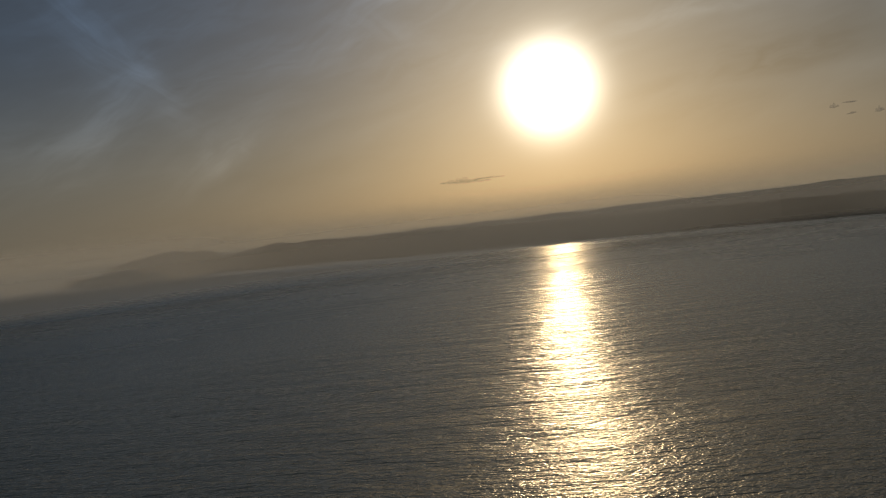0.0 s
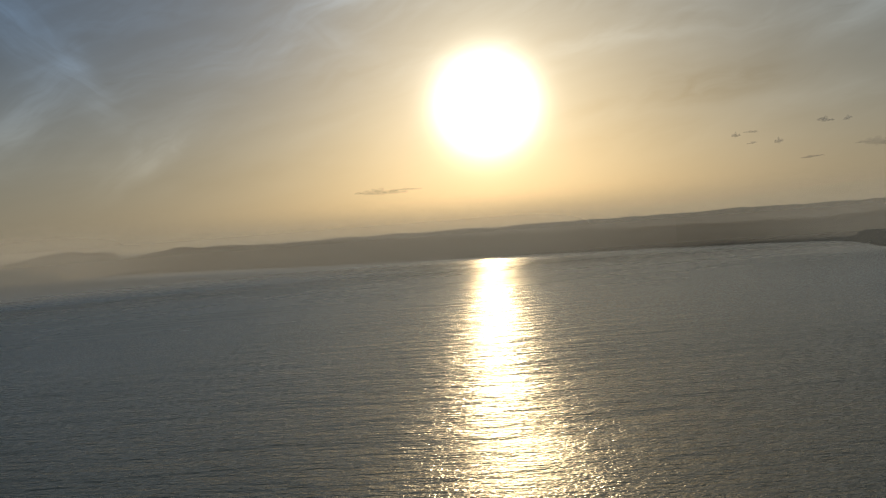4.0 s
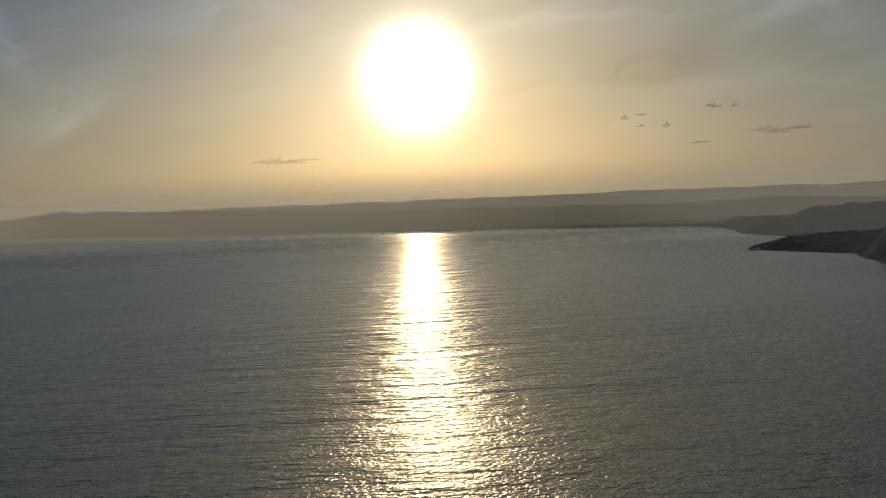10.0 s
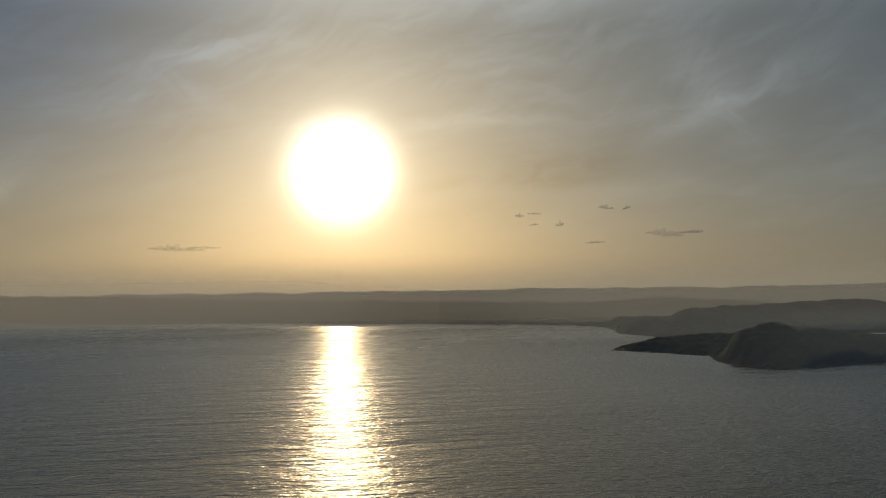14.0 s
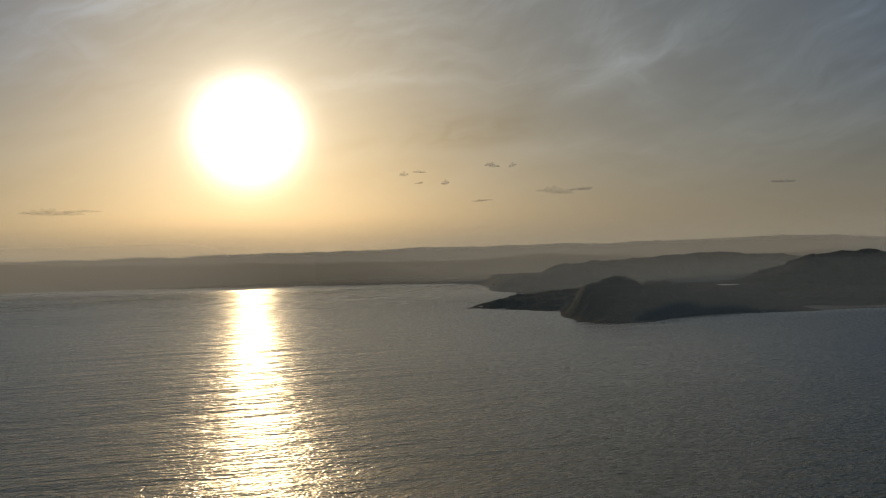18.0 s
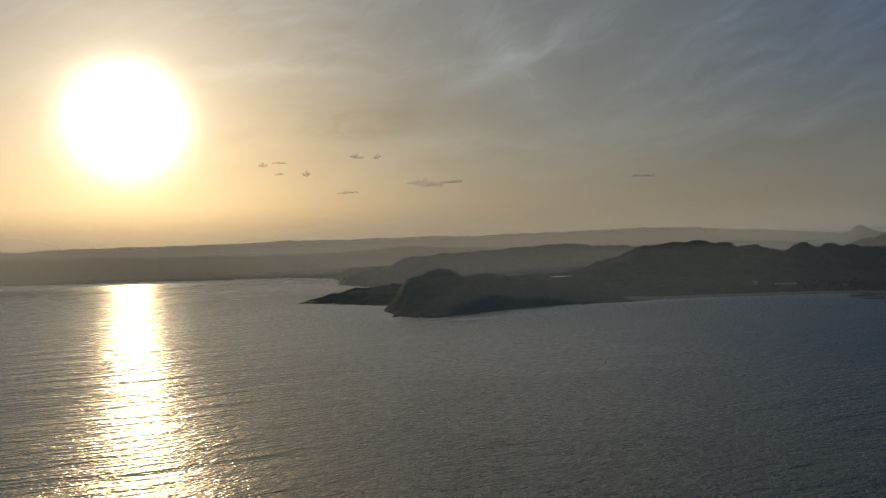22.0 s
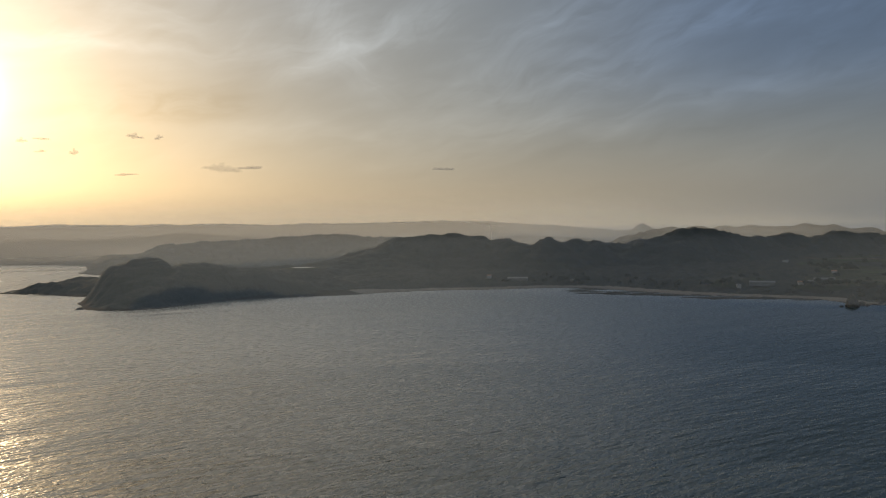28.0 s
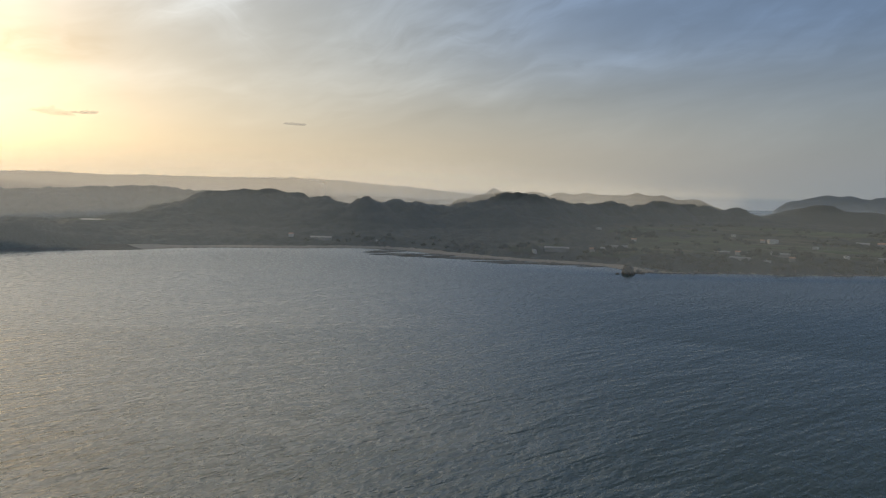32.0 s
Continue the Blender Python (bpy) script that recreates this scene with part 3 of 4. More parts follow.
make_haze([(930, 1400), (985, 1180), (1005, 1020), (1040, 930), (1105, 900), (1180, 905), (1260, 925), (1340, 900), (1430, 875), (1500, 840), (1545, 790),
           (1560, 720), (1555, 630), (1570, 520), (1585, 430), (1625, 350), (1700, 280), (1790, 180), (1950, 60), (2300, -190)], 0.13, 7, 66, 90, (650, 850), 5, THIN_HAZE)
make_haze(arc(2350, -50, 62), 0.28, 26, 90, 220, (300, 500))
make_haze([(-2600, 3300), (-1500, 3650), (-700, 3450), (-200, 3050), (300, 2850), (650, 2650), (950, 2430), (1200, 2200)], 0.38, 20, 95, 240, (200, 700))
make_haze([(-1000, 4850), (-500, 4560), (150, 4050), (800, 3600), (1250, 3260), (1800, 2880), (2300, 2750), (2900, 2900), (3400, 2700), (3700, 2450), (4000, 2000)],
          0.26, 6, 110, 260, (500, 300), 40, GREY_HAZE)
make_haze([(-2700, 4150), (-1900, 4200), (-1300, 4150), (-900, 3900), (-500, 3500)], 0.45, 12, 130, 300, (200, 900))
make_haze([(2900, 2450), (3550, 2050), (3800, 1500), (3900, 800), (3950, 0), (3900, -700)], 0.22, 8, 100, 250, (500, 200), 40, THIN_HAZE)
make_haze([(2250, 1120), (2450, 1090), (2640, 1040), (2850, 940), (2980, 810), (3030, 730)], 0.24, 14, 72, 120, (250, 80), 10, GREY_HAZE)
make_haze([(800, 1660), (1120, 1640), (1450, 1560), (1750, 1470), (1950, 1320), (2160, 1170), (2400, 1080), (2700, 1000), (3000, 900)],
          0.20, 14, 75, 160, (350, 350), 40, GREY_HAZE)


# ---- more materials ----
def plain_material(name, a, b, scale=1.0, rough=0.85, relief=0.3, spec=0.3, metal=0.0):
    """Two tones of one surface, mottled at two scales."""
    m, n = material(name)
    where = n.add("ShaderNodeTexCoord").outputs["Object"]
    fine, broad = n.noise(where, scale * 3.0, 5.0, 0.6), n.noise(where, scale * 0.35, 3.0)
    both = n.math("ADD", n.math("MULTIPLY", fine, 0.55), n.math("MULTIPLY", broad, 0.45))
    s = principled(n, n.mix(n.ramp(both, 0.3, 0.7), a, b), rough, bump(n, fine, relief, 0.3 / scale), metal, spec)
    finish(n, s.outputs[0])
    return m


def leaf_material(name, a, b):
    m, n = material(name)
    tone = n.add("ShaderNodeNewGeometry").outputs["Random Per Island"]
    where = n.add("ShaderNodeNewGeometry").outputs["Position"]
    grain = n.noise(where, 0.7, 4.0, 0.7)
    color = n.mix(n.math("ADD", n.math("MULTIPLY", tone, 0.5), n.math("MULTIPLY", grain, 0.5)), a, b)
    s = principled(n, color, 0.85, bump(n, grain, 1.0, 1.2), spec=0.2)
    finish(n, s.outputs[0])
    return m


def field_material(name, a, b):
    m, n = material(name)
    where = n.add("ShaderNodeTexCoord").outputs["Object"]
    rows = n.noise(n.mapped(where, (0, 0, 0), (0, 0, 0), (0.02, 0.8, 1)), 1.0, 3.0, 0.6)
    patch = n.noise(where, 0.07, 4.0)
    grain = n.noise(where, 1.5, 3.0)
    mixed = n.math("ADD", n.math("MULTIPLY", rows, 0.5), n.math("MULTIPLY", patch, 0.5))
    s = principled(n, n.mix(n.ramp(mixed, 0.35, 0.65), a, b), 0.95, bump(n, grain, 0.6, 0.3), spec=0.1)
    finish(n, s.outputs[0])
    return m


SAND = plain_material("pale_sand", (0.075, 0.070, 0.062), (0.125, 0.117, 0.104), 0.12, 0.9, 0.2)
WET_ROCK = plain_material("wet_reef_rock", (0.016, 0.017, 0.017), (0.045, 0.043, 0.038), 0.5, 0.95, 0.9, 0.05)
STONE = plain_material("dark_sea_rock", (0.030, 0.029, 0.028), (0.085, 0.078, 0.068), 0.5, 0.85, 0.9)
LEAVES = leaf_material("tree_leaves", (0.016, 0.022, 0.018), (0.040, 0.050, 0.036))
BARK = plain_material("bark", (0.07, 0.055, 0.04), (0.15, 0.12, 0.09), 2.0)
WHITE_WALL = plain_material("white_render", (0.17, 0.168, 0.16), (0.27, 0.266, 0.255), 0.6, 0.8, 0.1)
GREY_WALL = plain_material("grey_concrete", (0.09, 0.09, 0.085), (0.15, 0.147, 0.14), 0.6, 0.85, 0.15)
PALE_ROOF = plain_material("pale_sheet_roof", (0.075, 0.078, 0.08), (0.13, 0.133, 0.132), 0.3, 0.45, 0.1)
RED_ROOF = plain_material("weathered_tile_roof", (0.20, 0.11, 0.08), (0.32, 0.19, 0.13), 0.8, 0.8, 0.4)
GREY_ROOF = plain_material("grey_roof", (0.13, 0.135, 0.14), (0.22, 0.225, 0.23), 0.5, 0.7, 0.2)
WOOD = plain_material("door_wood", (0.10, 0.07, 0.045), (0.18, 0.13, 0.08), 2.0)
PANE = plain_material("window_glass", (0.02, 0.025, 0.03), (0.04, 0.045, 0.05), 1.0, 0.08, 0.0, 0.6)
FIELDS = [field_material("green_crop", (0.022, 0.036, 0.020), (0.038, 0.056, 0.030)),
          field_material("dull_grass", (0.020, 0.029, 0.018), (0.034, 0.045, 0.027)),
          field_material("bare_soil", (0.034, 0.032, 0.026), (0.052, 0.048, 0.038)),
          field_material("cane_stubble", (0.034, 0.039, 0.027), (0.052, 0.056, 0.038))]


def make_cloud_stuff(name, clear):
    """One thin shell of mist; a cloud is many of them side by side."""
    m, n = material(name)
    s = n.add("ShaderNodeBsdfDiffuse")
    n.put(s.inputs[0], (0.55, 0.52, 0.50, 1))
    mixed = n.add("ShaderNodeMixShader")
    n.put(mixed.inputs[0], clear)
    n.link(s.outputs[0], mixed.inputs[1])
    n.link(n.add("ShaderNodeBsdfTransparent").outputs[0], mixed.inputs[2])
    finish(n, mixed.outputs[0])
    return m


CLOUD, FAINT_CLOUD = make_cloud_stuff("small_cloud", 0.895), make_cloud_stuff("faint_cloud", 0.94)


def make_pond_water():
    m, n = material("still_water")
    where = n.add("ShaderNodeNewGeometry").outputs["Position"]
    s = principled(n, (0.05, 0.06, 0.06), 0.28, bump(n, n.noise(where, 0.6, 2.0), 0.9, 0.6), spec=0.5)
    finish(n, s.outputs[0])
    return m


POND = make_pond_water()


# ---- building blocks ----
def part(name, bm, mat, parent, label=""):
    me = bpy.data.meshes.new(name)
    bm.to_mesh(me)
    bm.free()
    me.materials.append(mat)
    ob = new(name, me)
    ob.parent = parent
    return tagged(ob, label)


def box(x0, x1, y0, y1, z0, z1, edge=0.0):
    bm = bmesh.new()
    bmesh.ops.create_cube(bm, size=1.0, matrix=Matrix.LocRotScale(((x0 + x1) / 2, (y0 + y1) / 2, (z0 + z1) / 2), None, (x1 - x0, y1 - y0, z1 - z0)))
    if edge:
        bmesh.ops.bevel(bm, geom=bm.edges[:], offset=edge, segments=1, affect="EDGES")
    return bm


def gable(x0, x1, y0, y1, z0, rise, thick=0.25):
    """A pitched roof along x, as one closed slab folded over the ridge."""
    ym = (y0 + y1) / 2
    outline = [(y0, z0), (ym, z0 + rise), (y1, z0), (y1, z0 + thick), (ym, z0 + rise + thick), (y0, z0 + thick)]
    bm = bmesh.new()
    a = [bm.verts.new((x0, y, z)) for y, z in outline]
    b = [bm.verts.new((x1, y, z)) for y, z in outline]
    for k in range(6):
        bm.faces.new((a[k], a[(k + 1) % 6], b[(k + 1) % 6], b[k]))
    for ring in (a, b):
        bm.faces.new((ring[0], ring[1], ring[4], ring[5]))
        bm.faces.new((ring[1], ring[2], ring[3], ring[4]))
    bmesh.ops.recalc_face_normals(bm, faces=bm.faces[:])
    return bm


def gable_wall(x0, x1, y0, y1, z0, z1, rise):
    """Walls with gable ends, closed."""
    ym = (y0 + y1) / 2
    outline = [(y0, z0), (y1, z0), (y1, z1), (ym, z1 + rise), (y0, z1)]
    bm = bmesh.new()
    a = [bm.verts.new((x0, y, z)) for y, z in outline]
    b = [bm.verts.new((x1, y, z)) for y, z in outline]
    for k in range(5):
        bm.faces.new((a[k], a[(k + 1) % 5], b[(k + 1) % 5], b[k]))
    bm.faces.new(a)
    bm.faces.new(b)
    bmesh.ops.recalc_face_normals(bm, faces=bm.faces[:])
    return bm


def opening(wall_y, x, z0, w, h, parent, kind):
    """A window or door set in the front wall: frame, glass or leaf, sill."""
    if kind == "window":
        win = part("window", box(x - w / 2 - 0.12, x + w / 2 + 0.12, wall_y - 0.10, wall_y + 0.05, z0 - 0.12, z0 + h + 0.12), GREY_WALL, parent)
        part("pane", box(x - w / 2, x + w / 2, wall_y - 0.13, wall_y - 0.06, z0, z0 + h), PANE, win)
        part("sill", box(x - w / 2 - 0.2, x + w / 2 + 0.2, wall_y - 0.25, wall_y, z0 - 0.2, z0 - 0.12), WHITE_WALL, win)
    else:
        part("door", box(x - w / 2, x + w / 2, wall_y - 0.08, wall_y + 0.05, z0, z0 + h, 0.02), WOOD, parent)


def make_house(w, d, h, wall, roof, label, flat=False, category="house"):
    """A house, its front towards -y, standing on a footing sunk in the slope."""
    root = new("house")
    if flat:
        part("wall", box(-w / 2, w / 2, -d / 2, d / 2, -1.5, h, 0.05), wall, root)
        slab = part("roof", box(-w / 2 - 0.4, w / 2 + 0.4, -d / 2 - 0.4, d / 2 + 0.4, h + 0.003, h + 0.3, 0.04), roof, root)
        part("parapet", box(-w / 2 - 0.4, w / 2 + 0.4, -d / 2 - 0.4, -d / 2 - 0.15, h + 0.303, h + 0.75), wall, slab)
        part("water_tank", box(w / 4 - 0.8, w / 4 + 0.8, 0, 1.5, h + 0.303, h + 1.7, 0.1), PALE_ROOF, slab)
    else:
        rise = d * 0.24
        part("wall", gable_wall(-w / 2, w / 2, -d / 2, d / 2, -1.5, h, rise), wall, root)
        part("roof", gable(-w / 2 - 0.5, w / 2 + 0.5, -d / 2 - 0.6, d / 2 + 0.6, h - 0.13, rise + 0.15), roof, root)
    count = max(2, int(w / 3.2))
    for k in range(count):
        x = -w / 2 + (k + 0.5) * w / count
        if k == count // 2:
            opening(-d / 2, x, 0.05, 1.0, 2.05, root, "door")
        else:
            opening(-d / 2, x, 1.0, 1.3, 1.15, root, "window")
    return tagged(root, label, category)


def make_shed(w, d, h, label):
    """A long low farm building with a pale pitched roof, big doors and posts."""
    root = new("farm_shed")
    rise = d * 0.18
    part("wall", gable_wall(-w / 2, w / 2, -d / 2, d / 2, -1.5, h, rise), GREY_WALL, root)
    roof = part("roof", gable(-w / 2 - 0.7, w / 2 + 0.7, -d / 2 - 0.8, d / 2 + 0.8, h - 0.14, rise + 0.16), PALE_ROOF, root)
    part("ridge_cap", box(-w / 2 - 0.7, w / 2 + 0.7, -0.35, 0.35, h + rise + 0.24, h + rise + 0.4, 0.04), PALE_ROOF, roof)
    for k in range(max(2, int(w / 7))):
        x = -w / 2 + (k + 0.5) * w / max(2, int(w / 7))
        if k % 2:
            part("shutter_door", box(x - 1.6, x + 1.6, -d / 2 - 0.1, -d / 2 + 0.05, 0, 2.7, 0.03), GREY_ROOF, root)
        else:
            opening(-d / 2, x, 1.2, 2.2, 1.0, root, "window")
    return tagged(root, label, "shed")


def make_tree(height, spread, seed):
    """A broad shore tree: tapered trunk, limbs and a crown of leaf clumps with gaps."""
    rng = random.Random(seed)
    root = new("tree")
    bm = bmesh.new()

    def limb(p, q, r0, r1):
        way = (q - p)
        turn = way.to_track_quat("Z", "Y").to_matrix().to_4x4()
        bmesh.ops.create_cone(bm, cap_ends=True, segments=7, radius1=r0, radius2=r1, depth=way.length,
                              matrix=Matrix.Translation((p + q) / 2) @ turn)

    fork = Vector((rng.uniform(-0.3, 0.3), rng.uniform(-0.3, 0.3), height * 0.42))
    limb(Vector((0, 0, -0.6)), fork, height * 0.045, height * 0.028)
    tips = []
    for k in range(5):
        a = k * 1.257 + rng.uniform(-0.4, 0.4)
        tip = fork + Vector((math.cos(a) * spread * 0.55, math.sin(a) * spread * 0.55, height * rng.uniform(0.12, 0.34)))
        limb(fork, tip, height * 0.022, height * 0.008)
        tips.append(tip)
    part("trunk", bm, BARK, root)
    crown = bmesh.new()
    for k in range(46):
        a, u = rng.uniform(0, 6.283), rng.random() ** 0.5
        top = height * (0.98 - 0.30 * u * u)
        z = rng.uniform(height * 0.42 + 0.15 * height * u, top)
        bmesh.ops.create_icosphere(crown, subdivisions=1, radius=rng.uniform(0.09, 0.17) * height,
                                   matrix=Matrix.LocRotScale((math.cos(a) * spread * u, math.sin(a) * spread * u, z),
                                                             Euler((rng.random() * 6, rng.random() * 6, rng.random() * 6)), (1, 1, 0.7)))
    for v in crown.verts:
        v.co += Vector((rng.uniform(-1, 1), rng.uniform(-1, 1), rng.uniform(-1, 1))) * height * 0.028
    part("crown", crown, LEAVES, root)
    return tagged(root, "dark green broad-crowned tree among the fields", "tree", "trees of the farm coast")


# ---- beach, reef and rocks along the shore ----
def make_beach():
    nx, ny = 90, 150
    gx, gy = np.meshgrid(np.linspace(1400, 1900, nx), np.linspace(200, 1000, ny))
    z, wooded, s = land_height(gx, gy)
    z = np.maximum(z, 0.02) + 0.28 + (fbm(gx, gy, 18, 2, 61) - 0.5) * 0.3
    i, j = np.meshgrid(np.arange(nx - 1), np.arange(ny - 1))
    a = (j * nx + i).ravel()
    quads = np.stack([a, a + 1, a + nx + 1, a + nx], 1)
    beach = smooth(np.hypot((gx - 1590) / 260, (gy - 790) / 400), 1.15, 0.95)
    band = (s > -4) & (s < 6 + 31 * beach)
    quads = quads[band.ravel()[quads].all(1)]
    used, inverse = np.unique(quads, return_inverse=True)
    verts = np.stack([gx.ravel(), gy.ravel(), z.ravel()], 1)[used]
    ob = mesh_object("beach", verts.tolist(), inverse.reshape(-1, 4).tolist(), SAND, True)
    tagged(ob, "pale sand beach between the sea and the trees", "beach", kind="structure")


def make_reef():
    """Flat dark reef patches awash off the beach."""
    rng = random.Random(4)
    spots = [(1606, 712, 19), (1618, 676, 22), (1631, 643, 21), (1645, 612, 20), (1636, 580, 17), (1640, 552, 22), (1657, 530, 18), (1674, 505, 15),
             (1614, 742, 15), (1638, 758, 20), (1662, 770, 17), (1640, 700, 15), (1644, 668, 13), (1676, 478, 12),
             (1738, 334, 8), (1766, 284, 9), (1815, 243, 9), (1706, 362, 7)]
    for x, y, r in spots:
        bm = bmesh.new()
        n, turn = 18, rng.uniform(0.7, 1.1)
        rim = []
        for k in range(n):
            a = 2 * math.pi * k / n
            q = r * rng.uniform(0.62, 1.15)
            u, v = math.cos(a) * q * 1.9, math.sin(a) * q * 0.42
            rim.append((u * math.cos(turn + 1.57) - v * math.sin(turn + 1.57), u * math.sin(turn + 1.57) + v * math.cos(turn + 1.57)))
        low = [bm.verts.new((u * 1.06, v * 1.06, -1.0)) for u, v in rim]
        mid = [bm.verts.new((u, v, 0.25 + rng.uniform(0, 0.25))) for u, v in rim]
        top = [bm.verts.new((u * 0.7, v * 0.7, 0.5 + rng.uniform(-0.15, 0.45))) for u, v in rim]
        tip = bm.verts.new((0, 0, 0.7))
        for k in range(n):
            m = (k + 1) % n
            bm.faces.new((low[k], low[m], mid[m], mid[k]))
            bm.faces.new((mid[k], mid[m], top[m], top[k]))
            bm.faces.new((top[k], top[m], tip))
        ob = part("reef_rock", bm, WET_ROCK, None)
        ob.location = (x, y, 0)
        tagged(ob, "low dark reef patch awash off the beach", "reef", "reef patches")


def rock_mesh(rx, ry, h, seed, lean=0.0):
    """A standing rock: stepped, ledged sides, rough crown."""
    rng = random.Random(seed)
    bm = bmesh.new()
    bmesh.ops.create_icosphere(bm, subdivisions=4, radius=1.0)
    for v in bm.verts:
        c = v.co.copy()
        n1 = noise.fractal(c * 2.1 + Vector((seed, 0, 0)), 1.0, 2.0, 4)
        n2 = noise.noise(c * 6 + Vector((0, seed, 0)))
        r = 1 + 0.22 * n1 + 0.06 * n2
        z = c.z
        taper = 1.0 - 0.42 * max(z, 0) ** 1.3
        ledge = 1 + 0.07 * math.sin(z * 11 + n1 * 3)
        v.co = Vector((c.x * rx * r * taper * ledge + lean * z * rx, c.y * ry * r * taper * ledge, z * h * (1 + 0.12 * n1)))
    return bm


def make_rocks():
    stack = new("sea_stack")
    stack.location = (1632, 413, 0)
    part("rock", rock_mesh(6.2, 7.0, 12.6, 3, 0.08), STONE, stack)
    bm = bmesh.new()
    rng = random.Random(8)
    for k in range(34):
        a, u = rng.uniform(0, 6.28), rng.random() ** 0.5
        bmesh.ops.create_icosphere(bm, subdivisions=1, radius=rng.uniform(0.5, 1.2),
                                   matrix=Matrix.Translation((0.9 + math.cos(a) * 3.4 * u, math.sin(a) * 3.6 * u, 11.9 - 3.4 * u * u + rng.uniform(-0.4, 0.6))))
    part("shrubs", bm, LEAVES, stack, "dark shrubs on top of the rock")
    tagged(stack, "tall dark rock standing in the shallows off the beach", "rock")
    for k, (x, y, r, h) in enumerate([(1655, 412, 5.0, 4.6), (1648, 404, 3.0, 2.2), (1672, 399, 3.2, 2.8), (1687, 394, 3.4, 3.0), (1622, 420, 2.6, 1.5),
                                      (1702, 384, 4.2, 2.5), (1716, 372, 3.2, 2.0), (1090, 1104, 3.0, 1.8),
                                      (1064, 1034, 4.5, 2.6), (1078, 996, 4.2, 2.4), (1318, 972, 4.0, 2.0), (1062, 1368, 3.0, 1.2)]):
        ob = part("boulder", rock_mesh(r, r * 0.85, h, 20 + k), STONE, None)
        ob.location = (x, y, 0)
        tagged(ob, "dark boulder at the edge of the sea", "rock", "boulders of the shore")


def make_pond():
    bm = bmesh.new()
    rim = []
    for k in range(28):
        a = 2 * math.pi * k / 28
        r = 13 * (1 + 0.16 * math.sin(3 * a + 0.6) + 0.1 * math.sin(5 * a))
        rim.append((r * 1.25 * math.cos(a), r * math.sin(a)))
    top = [bm.verts.new((x, y, 0)) for x, y in rim]
    low = [bm.verts.new((x, y, -0.3)) for x, y in rim]
    bm.faces.new(top)
    bm.faces.new(low[::-1])
    for k in range(28):
        bm.faces.new((low[k], low[(k + 1) % 28], top[(k + 1) % 28], top[k]))
    ob = part("pond", bm, POND, None)
    ob.matrix_world = pose(1478, 1213, 24.6, 0, 0, -38)
    tagged(ob, "small bright pond behind the headland mirroring the sky", "pond")


make_beach()
make_reef()
make_rocks()
make_pond()


# ---- farms behind the beach ----
def turned_to(x, y):
    """Facing the bay."""
    return math.degrees(math.atan2(y - 60, x - 780)) + 90


SHEDS = [(1743, 564, 30, 8), (1806, 512, 24, 8), (1888, 404, 19, 8), (1800, 352, 22, 8), (1877, 326, 16, 8), (2245, 308, 18, 9), (1652, 899, 29, 9)]
HOUSES = [(1725, 586, 5), (1757, 521, 6), (1778, 517, 7), (1829, 511, 6), (1874, 379, 6), (1820, 369, 6), (1860, 362, 8), (2117, 422, 6),
          (2107, 404, 13), (1893, 342, 6), (1841, 305, 6), (1803, 322, 7), (2233, 505, 7), (2247, 282, 10), (1942, 228, 9), (1921, 263, 6),
          (1621, 928, 6), (2186, 734, 8), (1702, 835, 6), (1960, 560, 7), (2050, 330, 7)]


def make_farms():
    rng = random.Random(12)
    for x, y, w, d in SHEDS:
        ob = make_shed(w, d, 3.4, "long low farm shed with a pale sheet roof among fields")
        ob.matrix_world = pose(x, y, ground_z(x, y) + 0.1, 0, 0, turned_to(x, y) + rng.uniform(-14, 14))
    for k, (x, y, w) in enumerate(HOUSES):
        flat = k % 3 != 1
        wall = WHITE_WALL if k % 4 != 2 else GREY_WALL
        roof = (PALE_ROOF, RED_ROOF, GREY_ROOF)[k % 3]
        text = ("small white flat-roofed house among fields and trees" if flat and wall is WHITE_WALL else
                "small grey concrete house with a flat roof" if flat else "small house with a weathered red tile roof")
        ob = make_house(w, w * 0.8, 3.1 if w < 10 else 5.6, wall, roof, text, flat)
        ob.matrix_world = pose(x, y, ground_z(x, y) + 0.1, 0, 0, turned_to(x, y) + rng.uniform(-25, 25))


def clear_of_buildings(x, y, gap):
    return all(math.hypot(x - q[0], y - q[1]) > gap + q[2] * 0.6 for q in SHEDS + HOUSES)


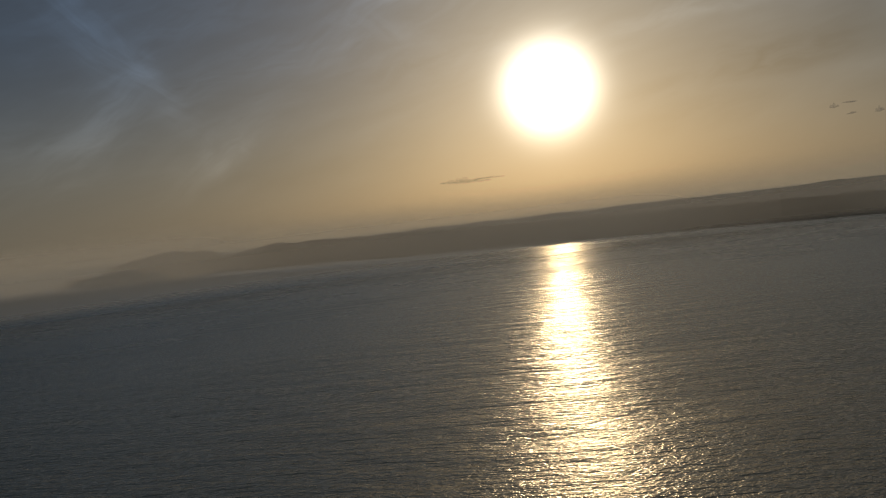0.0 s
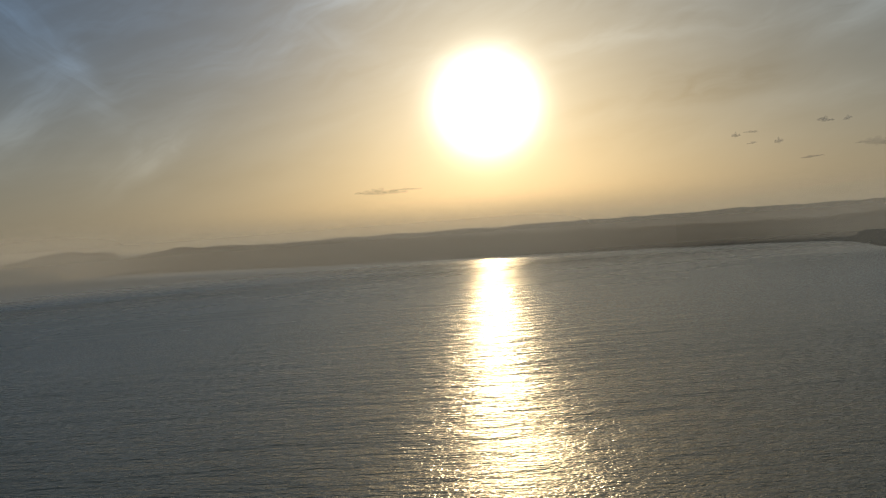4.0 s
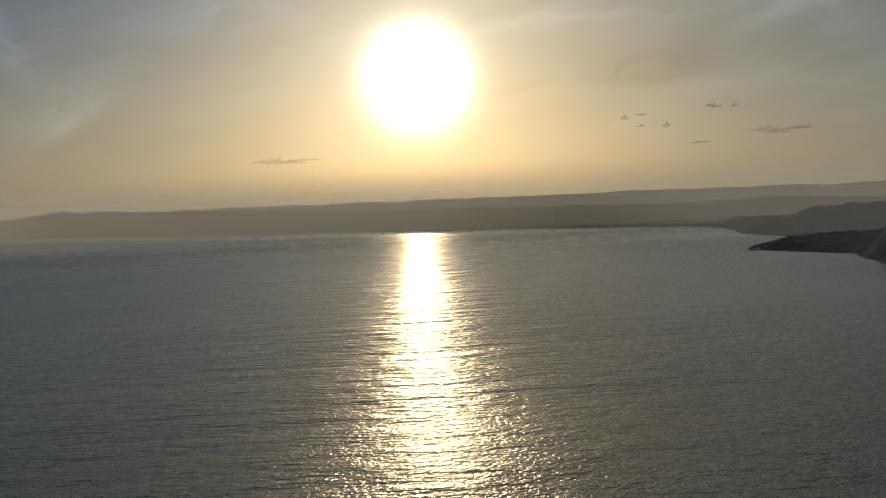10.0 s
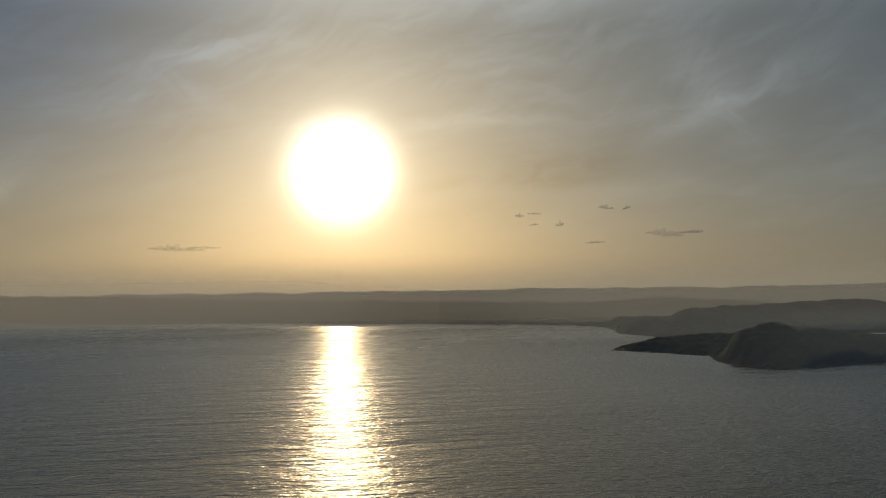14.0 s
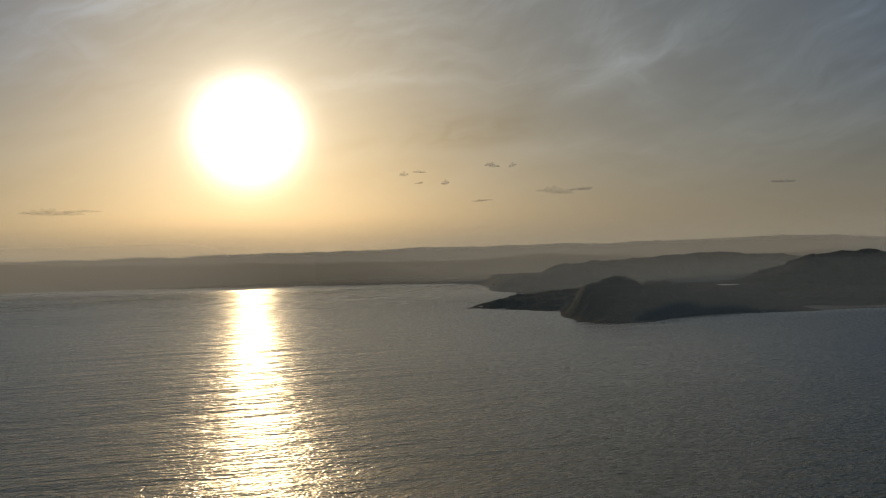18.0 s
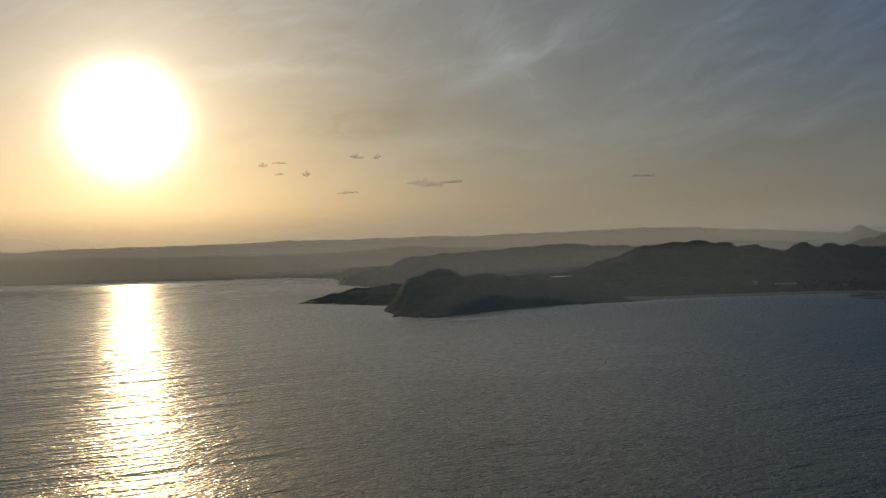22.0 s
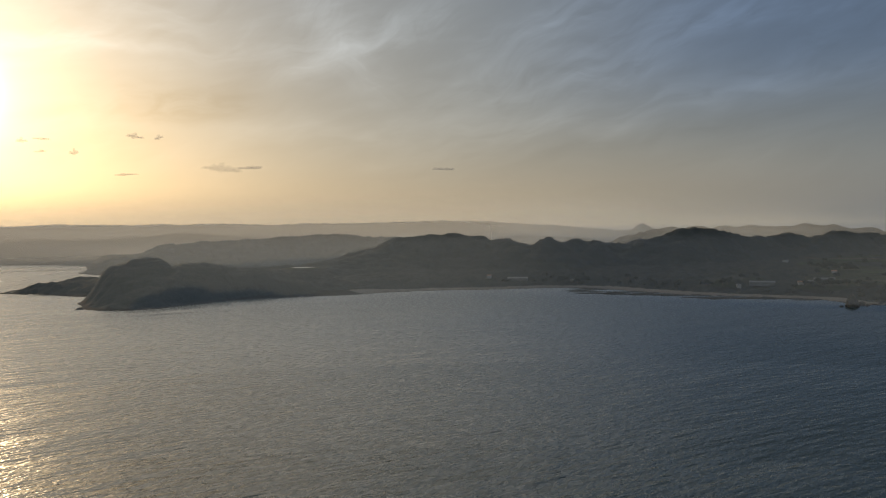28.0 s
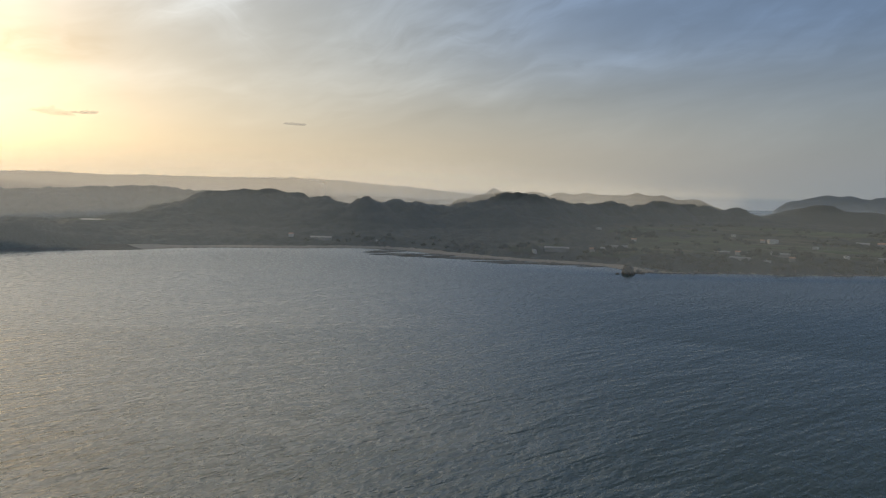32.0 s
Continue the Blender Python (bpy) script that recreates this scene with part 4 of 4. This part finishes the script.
def make_fields():
    rng = random.Random(21)
    words = ("green crop field behind the beach", "dull green pasture field", "bare brown soil field", "pale stubble field")
    turn = radians(104)
    for row in range(18):
        u = -330.0
        while u < 640:
            wide = rng.uniform(70, 170)
            cu, cv = u + wide / 2, -560 + row * 50 + rng.uniform(-6, 6)
            u += wide + rng.uniform(5, 12)
            x = 1950 + cu * math.cos(turn) - cv * math.sin(turn)
            y = 420 + cu * math.sin(turn) + cv * math.cos(turn)
            px = np.array([x]), np.array([y])
            z, wooded, s = land_height(*px)
            if s[0] < 50 or wooded[0] > 0.3 or rng.random() < 0.16:
                continue
            deep = rng.uniform(26, 46)
            nu, nv = 9, 5
            gu, gv = np.meshgrid(np.linspace(-wide / 2, wide / 2, nu), np.linspace(-deep / 2, deep / 2, nv))
            wx, wy = x + gu * math.cos(turn) - gv * math.sin(turn), y + gu * math.sin(turn) + gv * math.cos(turn)
            wz = land_height(wx, wy)[0] + 0.55
            z0 = float(wz.mean())
            verts = [(a, b, c) for a, b, c in zip(gu.ravel(), gv.ravel(), (wz - z0).ravel())]
            faces = [(j * nu + i, j * nu + i + 1, (j + 1) * nu + i + 1, (j + 1) * nu + i) for j in range(nv - 1) for i in range(nu - 1)]
            k = rng.choice((0, 0, 1, 1, 1, 2, 3))
            ob = mesh_object("field", verts, faces, FIELDS[k], True)
            ob.matrix_world = pose(x, y, z0, 0, 0, 104)
            tagged(ob, words[k], "field", "farm fields")


def make_trees():
    rng = random.Random(33)
    kinds = [make_tree(7.2, 3.6, 1), make_tree(5.8, 3.2, 2), make_tree(8.6, 4.0, 3)]
    spots = []
    turn = radians(104)
    for row in range(18):
        for k in range(156):
            u, v = -340 + k * 6.5 + rng.uniform(-3, 3), -585 + row * 50 + rng.uniform(-3, 3) + 14 * math.sin(k * 0.13 + row * 2.1)
            if rng.random() < (0.12 if fbm(np.array([u]), np.array([v]), 75, 2, 3)[0] > 0.6 else 0.93):
                continue
            spots.append((1950 + u * math.cos(turn) - v * math.sin(turn), 420 + u * math.sin(turn) + v * math.cos(turn)))
    for ax, ay, bx, by, n in ((1716, 640, 1752, 500, 26), (1752, 500, 1770, 440, 12), (1700, 400, 1790, 375, 16), (1790, 375, 1850, 262, 22),
                              (1850, 262, 1960, 190, 30), (1715, 405, 1790, 382, 20), (1800, 370, 1862, 268, 34), (1860, 262, 1960, 196, 24), (1690, 790, 1712, 660, 20)):
        for k in range(n):
            t = (k + rng.random()) / n
            spots.append((ax + (bx - ax) * t + rng.uniform(0, 22), ay + (by - ay) * t + rng.uniform(-8, 8)))
    belt, k = [], 0
    while len(belt) < 260 and k < 6000:
        k += 1
        x, y = (rng.uniform(1680, 2060), rng.uniform(80, 420)) if k % 3 else (rng.uniform(1560, 1800), rng.uniform(430, 900))
        s = float(land_height(np.array([x]), np.array([y]))[2][0])
        if (10 if y < 420 else 42) < s < (88 if y < 420 else 75) and clear_of_buildings(x, y, 4):
            belt.append((x, y))
    put = 0
    singles = belt[:85]
    for x, y in spots + singles:
        z, wooded, s = land_height(np.array([x]), np.array([y]))
        if (x, y) not in singles and (s[0] < 16 + 38 * (400 < y < 1000) or wooded[0] > 0.7 or not clear_of_buildings(x, y, 5)):
            continue
        m = pose(x, y, float(z[0]) - 0.3, 0, 0, rng.uniform(0, 360))
        if put < 3:
            kinds[put].matrix_basis = m
        else:
            copy_thing(kinds[put % 3], m)
        put += 1
    make_thicket(belt[85:])


def make_thicket(spots):
    """Low trees grown together behind the shore: many leaf clumps in one mesh."""
    rng = np.random.default_rng(5)
    bm = bmesh.new()
    bmesh.ops.create_icosphere(bm, subdivisions=1, radius=1.0)
    ball = np.array([v.co[:] for v in bm.verts])
    tri = np.array([[v.index for v in f.verts] for f in bm.faces])
    bm.free()
    verts, faces = [], []
    for x, y in spots:
        base = ground_z(x, y)
        tall = rng.uniform(4.5, 8.0)
        for k in range(18):
            a, u = rng.uniform(0, 6.283), rng.random() ** 0.5
            r = rng.uniform(0.7, 1.5)
            centre = (x + math.cos(a) * u * tall * 0.55, y + math.sin(a) * u * tall * 0.55, base + rng.uniform(0.12, 1.0 - 0.35 * u) * tall)
            clump = ball * (1 + rng.uniform(-0.25, 0.25, (len(ball), 1))) * (r, r, r * 0.72) + centre
            faces.append(tri + len(ball) * len(verts))
            verts.append(clump)
    ob = mesh_object("thicket", np.concatenate(verts).tolist(), np.concatenate(faces).tolist(), LEAVES)
    tagged(ob, "dark green thicket of low trees along the shore", "thicket", kind="stuff")


make_farms()
make_fields()
make_trees()


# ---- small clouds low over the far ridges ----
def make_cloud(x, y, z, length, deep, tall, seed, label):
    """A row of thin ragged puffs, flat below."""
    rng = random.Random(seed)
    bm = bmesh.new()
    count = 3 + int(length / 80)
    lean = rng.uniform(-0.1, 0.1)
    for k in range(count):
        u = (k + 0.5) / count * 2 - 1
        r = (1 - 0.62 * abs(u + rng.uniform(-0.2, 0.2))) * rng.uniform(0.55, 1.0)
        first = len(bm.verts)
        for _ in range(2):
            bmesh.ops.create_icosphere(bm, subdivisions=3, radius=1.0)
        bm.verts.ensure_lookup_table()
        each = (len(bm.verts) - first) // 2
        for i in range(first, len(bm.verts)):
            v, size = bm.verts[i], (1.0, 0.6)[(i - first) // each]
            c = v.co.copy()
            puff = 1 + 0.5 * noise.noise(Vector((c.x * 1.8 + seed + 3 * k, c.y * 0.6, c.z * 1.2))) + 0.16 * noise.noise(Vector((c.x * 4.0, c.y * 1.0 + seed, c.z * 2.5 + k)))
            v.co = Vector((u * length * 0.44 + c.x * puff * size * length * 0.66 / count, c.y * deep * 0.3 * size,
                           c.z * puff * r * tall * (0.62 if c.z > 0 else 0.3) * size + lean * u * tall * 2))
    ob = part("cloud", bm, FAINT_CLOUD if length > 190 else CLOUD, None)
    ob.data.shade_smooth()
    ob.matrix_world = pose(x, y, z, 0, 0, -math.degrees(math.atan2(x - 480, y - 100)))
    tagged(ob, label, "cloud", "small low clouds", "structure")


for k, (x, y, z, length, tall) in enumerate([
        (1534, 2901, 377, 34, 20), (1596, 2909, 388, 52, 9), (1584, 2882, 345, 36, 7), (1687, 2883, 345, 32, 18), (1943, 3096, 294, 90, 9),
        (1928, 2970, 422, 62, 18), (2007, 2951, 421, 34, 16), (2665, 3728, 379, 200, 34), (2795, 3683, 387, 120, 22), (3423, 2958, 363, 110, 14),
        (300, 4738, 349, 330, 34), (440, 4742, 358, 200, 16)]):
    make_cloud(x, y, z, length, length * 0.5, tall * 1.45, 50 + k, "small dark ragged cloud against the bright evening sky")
